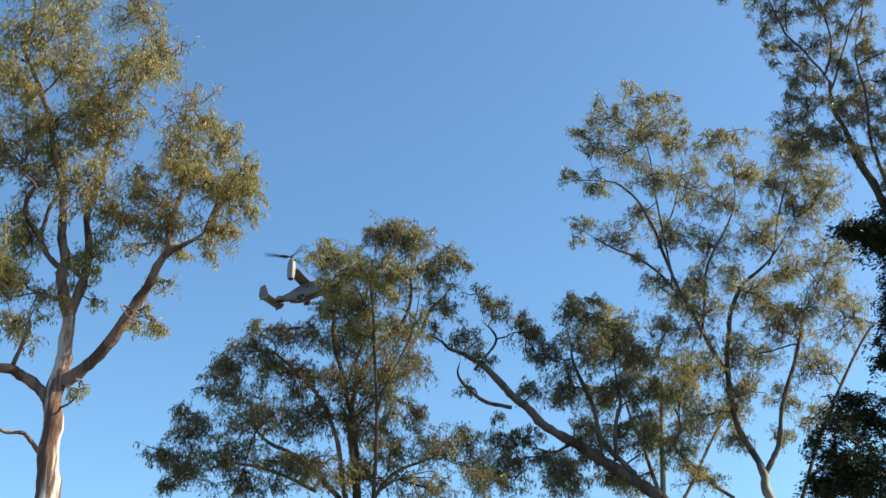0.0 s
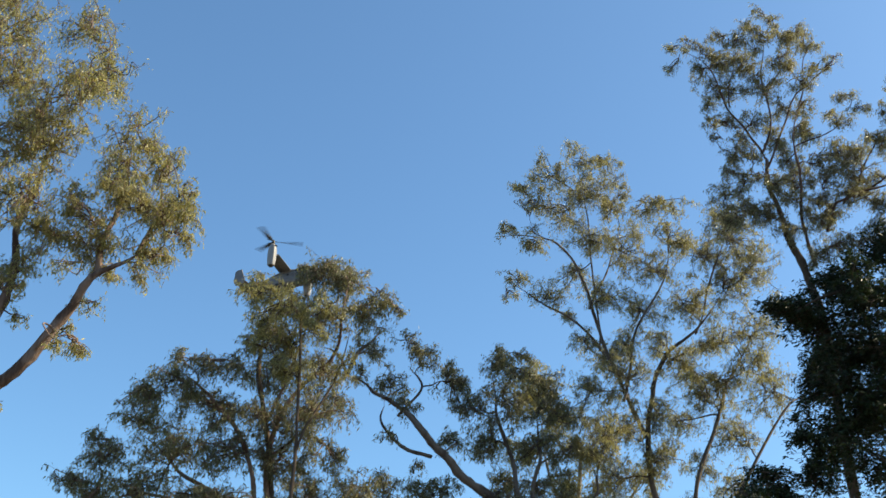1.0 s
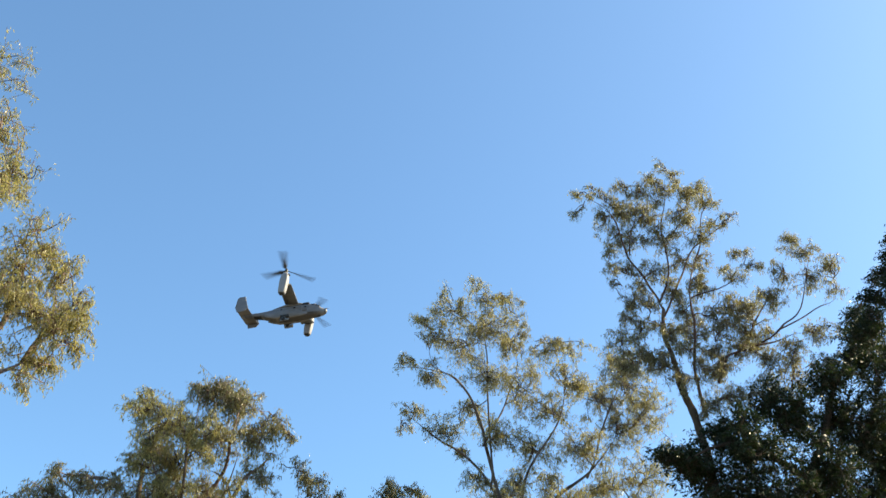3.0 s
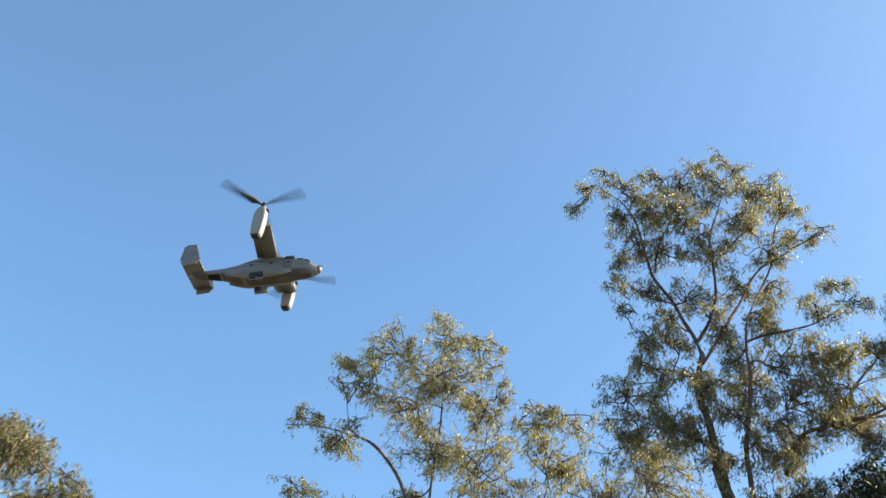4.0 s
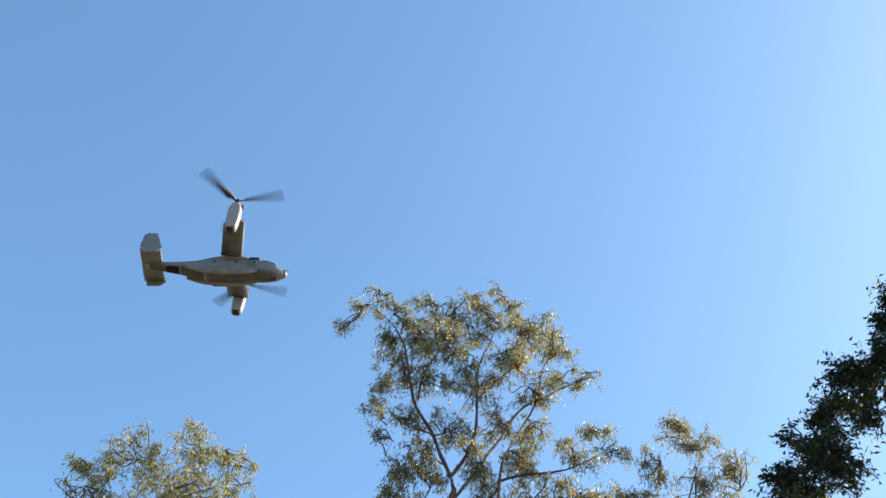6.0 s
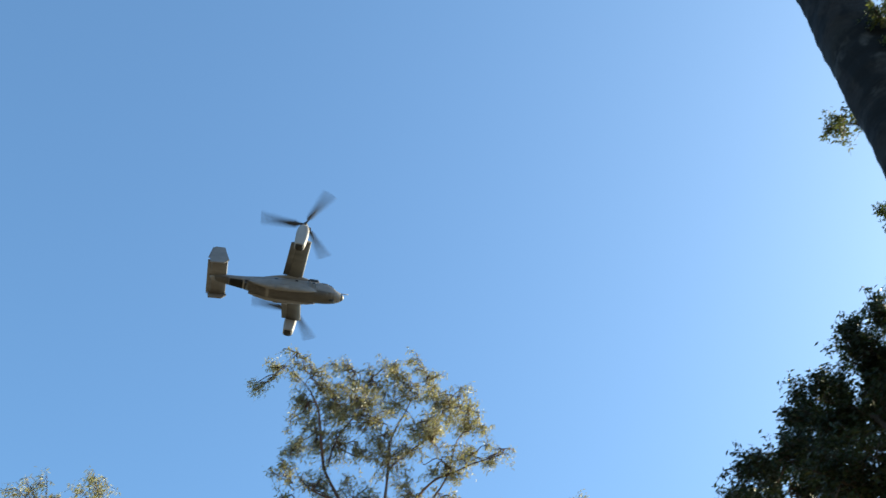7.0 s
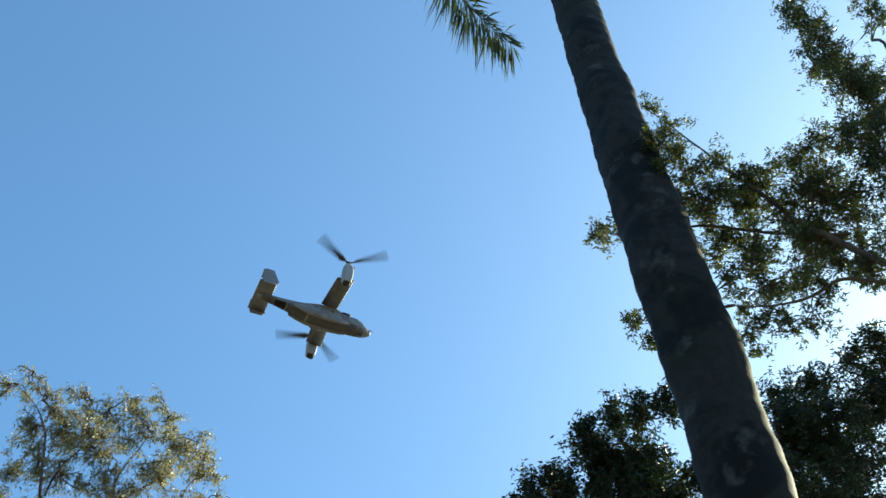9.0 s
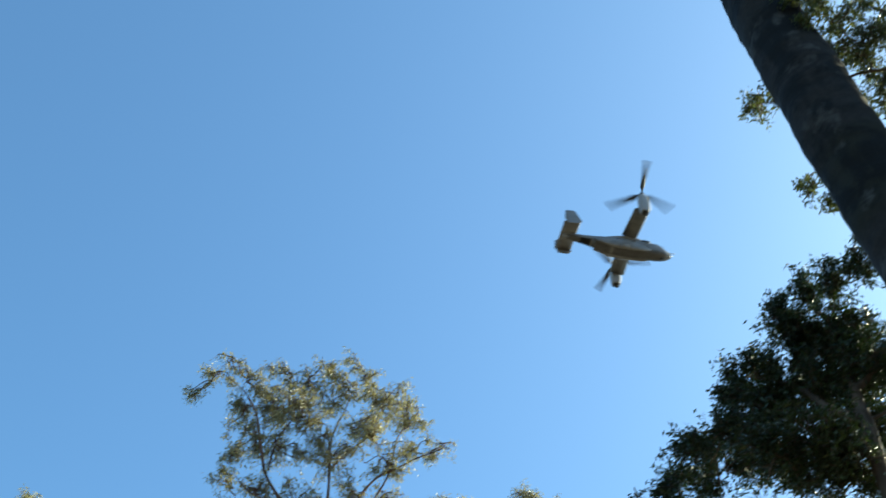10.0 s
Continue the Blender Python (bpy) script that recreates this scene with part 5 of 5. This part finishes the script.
    # tail: plane and two fins
    tail = part("tailplane", airfoil([(-2.8, 0.08, -8.35, 2.15, 0.24), (2.8, 0.08, -8.35, 2.15, 0.24)]), belly, craft)
    part("elevator", airfoil([(-2.6, 0.08, -10.42, 0.42, 0.08), (2.6, 0.08, -10.42, 0.42, 0.08)]), belly, tail)
    for s in (-1, 1):
        fin = part("fin", slab(((-10.45, -0.80), (-8.75, -0.72), (-8.15, 0.0), (-8.45, 0.65), (-8.95, 2.6), (-10.2, 2.6), (-10.65, 0.3)), 0.17, "y", 0.05), hull, craft, "", smooth=False)
        fin.location = (0, s * 2.84, 0)
        part("rudder", slab(((-10.85, 0.1), (-10.62, 0.1), (-10.22, 2.4), (-10.5, 2.4)), 0.09, "y", 0.02), hull, fin, "", smooth=False)

    # nacelles with rotors
    rotors = []
    for s in (-1, 1):
        nac = part("nacelle", loft([(-2.26, 0.50, -0.55, 0.62, 4.0), (-2.1, 0.54, -0.62, 0.68, 4.4), (-1.0, 0.60, -0.74, 0.76, 5.0), (0.4, 0.62, -0.78, 0.80, 5.0),
                                    (1.4, 0.58, -0.74, 0.76, 4.0), (2.0, 0.50, -0.62, 0.62, 3.0), (2.35, 0.38, -0.46, 0.46, 2.4)], 36), hull_pale, craft, "pale grey engine nacelle tilted up")
        # the nacelle's own x runs up along the mast
        nac.matrix_basis = pose(0.5, s * 7.0, 1.10, 0, -84.75, 0)
        part("exhaust", loft([(-2.48, 0.38, -0.42, 0.44, 3.4), (-2.20, 0.47, -0.52, 0.58, 4.0)], 24), soot, nac, "sooty exhaust")
        part("intake", slab(((-0.3, -0.28), (0.3, -0.28), (0.3, 0.28), (-0.3, 0.28)), 0.2, "x"), soot, nac).matrix_basis = pose(1.95, 0, -0.58, 0, 0, 0)
        part("hub", loft([(2.30, 0.34, -0.34, 0.34, 2), (2.7, 0.30, -0.30, 0.30, 2), (2.95, 0.30, -0.30, 0.30, 2), (3.25, 0.20, -0.20, 0.20, 2), (3.45, 0.05, -0.05, 0.05, 2)], 18), soot, nac, "dark rotor spinner")
        rotor = new("rotor")
        tagged(rotor, "three-bladed dark rotor turning")
        rotor.parent = craft
        for k in range(3):
            bm = bmesh.new()
            rings = []
            for r, chord, twist, thick in ((0.25, 0.30, 38, 0.16), (0.75, 0.40, 34, 0.15), (1.3, 0.86, 27, 0.12), (3.0, 0.76, 14, 0.09), (4.8, 0.64, 4, 0.07), (5.7, 0.56, 0, 0.05), (5.8, 0.40, 0, 0.03)):
                ring = []
                for u, h in ((0.35, 0), (0.1, 0.5), (-0.3, 0.35), (-0.65, 0), (-0.3, -0.35), (0.1, -0.5)):
                    a, b = u * chord, h * thick
                    tw = radians(twist)
                    ring.append(bm.verts.new((r, a * math.cos(tw) - b * math.sin(tw), a * math.sin(tw) + b * math.cos(tw) + 0.012 * r * r * 0.5)))
                rings.append(ring)
            for one, two in zip(rings, rings[1:]):
                for j in range(6):
                    bm.faces.new((one[j], one[(j + 1) % 6], two[(j + 1) % 6], two[j]))
            bm.faces.new(rings[0])
            bm.faces.new(rings[-1][::-1])
            part("blade", bm, blade_paint, rotor).matrix_basis = pose(0, 0, 0, 0, 0, 120 * k)
        axis_pose = pose(0.5, s * 7.0, 1.10, 0, 5.25, 0) @ pose(0, 0, 3.0)
        rotors.append((rotor, axis_pose, s))

    # main wheels, folding up into the sponsons
    gears = []
    for s in (-1, 1):
        bm = bmesh.new()
        bmesh.ops.create_cone(bm, cap_ends=True, segments=10, radius1=0.11, radius2=0.09, depth=0.8, matrix=pose(0, 0, -0.36))
        bmesh.ops.create_cone(bm, cap_ends=True, segments=8, radius1=0.06, radius2=0.06, depth=0.85, matrix=pose(0.28, 0, -0.36, 0, -38, 0))
        gear = part("landing_gear", bm, hull_pale, craft, "pale landing gear leg")
        for side in (-0.2, 0.2):
            bm = bmesh.new()
            bmesh.ops.create_cone(bm, cap_ends=True, segments=20, radius1=0.37, radius2=0.37, depth=0.24, matrix=pose(0, side, -0.74, 90, 0, 0))
            bmesh.ops.bevel(bm, geom=[e for e in bm.edges], offset=0.05, segments=2, affect="EDGES")
            part("wheel", bm, black, gear)
        gears.append((gear, s))
    return craft, rotors, gears, doors


craft, rotors, gears, doors = build_tiltrotor()


def motions():
    rows = [
        (0.0, -28.7, 218.0, 89.6, -27.4, 8.1, -4.2),
        (0.5, -23.2, 208.9, 91.0, -27.6, 8.3, -3.0),
        (1.0, -17.7, 201.0, 93.0, -28.5, 7.1, -1.6),
        (1.5, -13.0, 194.6, 95.0, -27.7, 5.2, -1.9),
        (2.0, -8.1, 189.6, 97.6, -27.2, 4.1, -3.7),
        (2.5, -3.3, 186.7, 101.7, -27.6, 4.1, -4.2),
        (3.0, 1.4, 184.9, 106.4, -25.6, 4.5, -3.8),
        (3.2, -4.1, 173.9, 104.4, -23.6, 5.2, -3.1),
        (4.3, -22.6, 108.9, 86.3, -14.1, 13.0, 2.6),
        (4.5, -20.9, 108.9, 88.3, -13.6, 13.3, 3.4),
        (5.0, -15.9, 107.6, 93.3, -13.7, 12.8, 3.6),
        (5.5, -11.4, 105.7, 97.4, -14.0, 12.5, 2.7),
        (5.7, -9.5, 105.2, 98.9, -14.4, 12.5, 2.2),
        (6.8, 5.0, 101.6, 111.3, -13.4, 11.1, -2.2),
        (7.0, 8.0, 100.9, 113.4, -13.3, 10.8, -2.8),
        (7.5, 15.7, 99.1, 118.8, -13.6, 10.2, -3.3),
        (8.0, 23.9, 96.7, 124.4, -13.7, 10.3, -2.8),
        (8.5, 32.7, 94.9, 129.6, -13.7, 9.9, -1.8),
        (9.0, 41.6, 92.7, 134.2, -13.7, 9.0, -1.4),
        (9.2, 45.9, 92.0, 135.9, -13.6, 8.5, -1.3),
        (9.4, 49.5, 92.3, 137.2, -13.4, 8.1, -1.2),
        (9.5, 51.7, 90.9, 138.7, -13.3, 7.8, -1.1),
        (9.7, 54.9, 88.7, 141.9, -12.5, 7.3, -1.0),
        (10.0, 62.3, 88.8, 143.6, -11.3, 6.6, -0.7),
    ]
    walk(craft, [(t, Matrix.Translation((x, y, z)) @ Euler((radians(roll), radians(-pitch), radians(head))).to_matrix().to_4x4()) for t, x, y, z, head, pitch, roll in rows])
    # the rotors turn at about 390 turns a minute, against each other
    turn_times = (0.0, 1.0, 1.5, 2.5, 3.0, 4.5, 5.5, 7.0, 7.5, 9.0, 9.5, 10.0)
    turn_angles = (24, 2364, 3540, 5872, 7036, 10544, 12888, 16382, 17544, 21036, 22202, 23380)
    for rotor, axis_pose, s in rotors:
        walk(rotor, [(k / 30, axis_pose @ pose(0, 0, 0, 0, 0, s * float(np.interp(k / 30, turn_times, turn_angles)))) for k in range(301)])
    # the wheels swing up between 2.2 and 4.8 s, then the doors fold shut
    for gear, s in gears:
        walk(gear, [(t, pose(-1.2 + 0.1 * fold / 88, s * (1.32 - 0.42 * fold / 88), -2.1 + lift, 0, fold, 0)) for t, fold, lift in ((0.0, 0, 0), (2.0, 4, 0), (3.2, 24, 0.08), (4.3, 52, 0.14), (4.8, 86, 0.36), (10.0, 88, 0.40))])
    for door, s in doors:
        walk(door, [(t, pose(-1.2, s * 1.08, -2.52, -s * swing, 0, 0)) for t, swing in ((0.0, 162), (3.0, 160), (4.4, 140), (4.9, 105), (5.3, 58), (5.5, 40.3), (10.0, 40.3))])


motions()
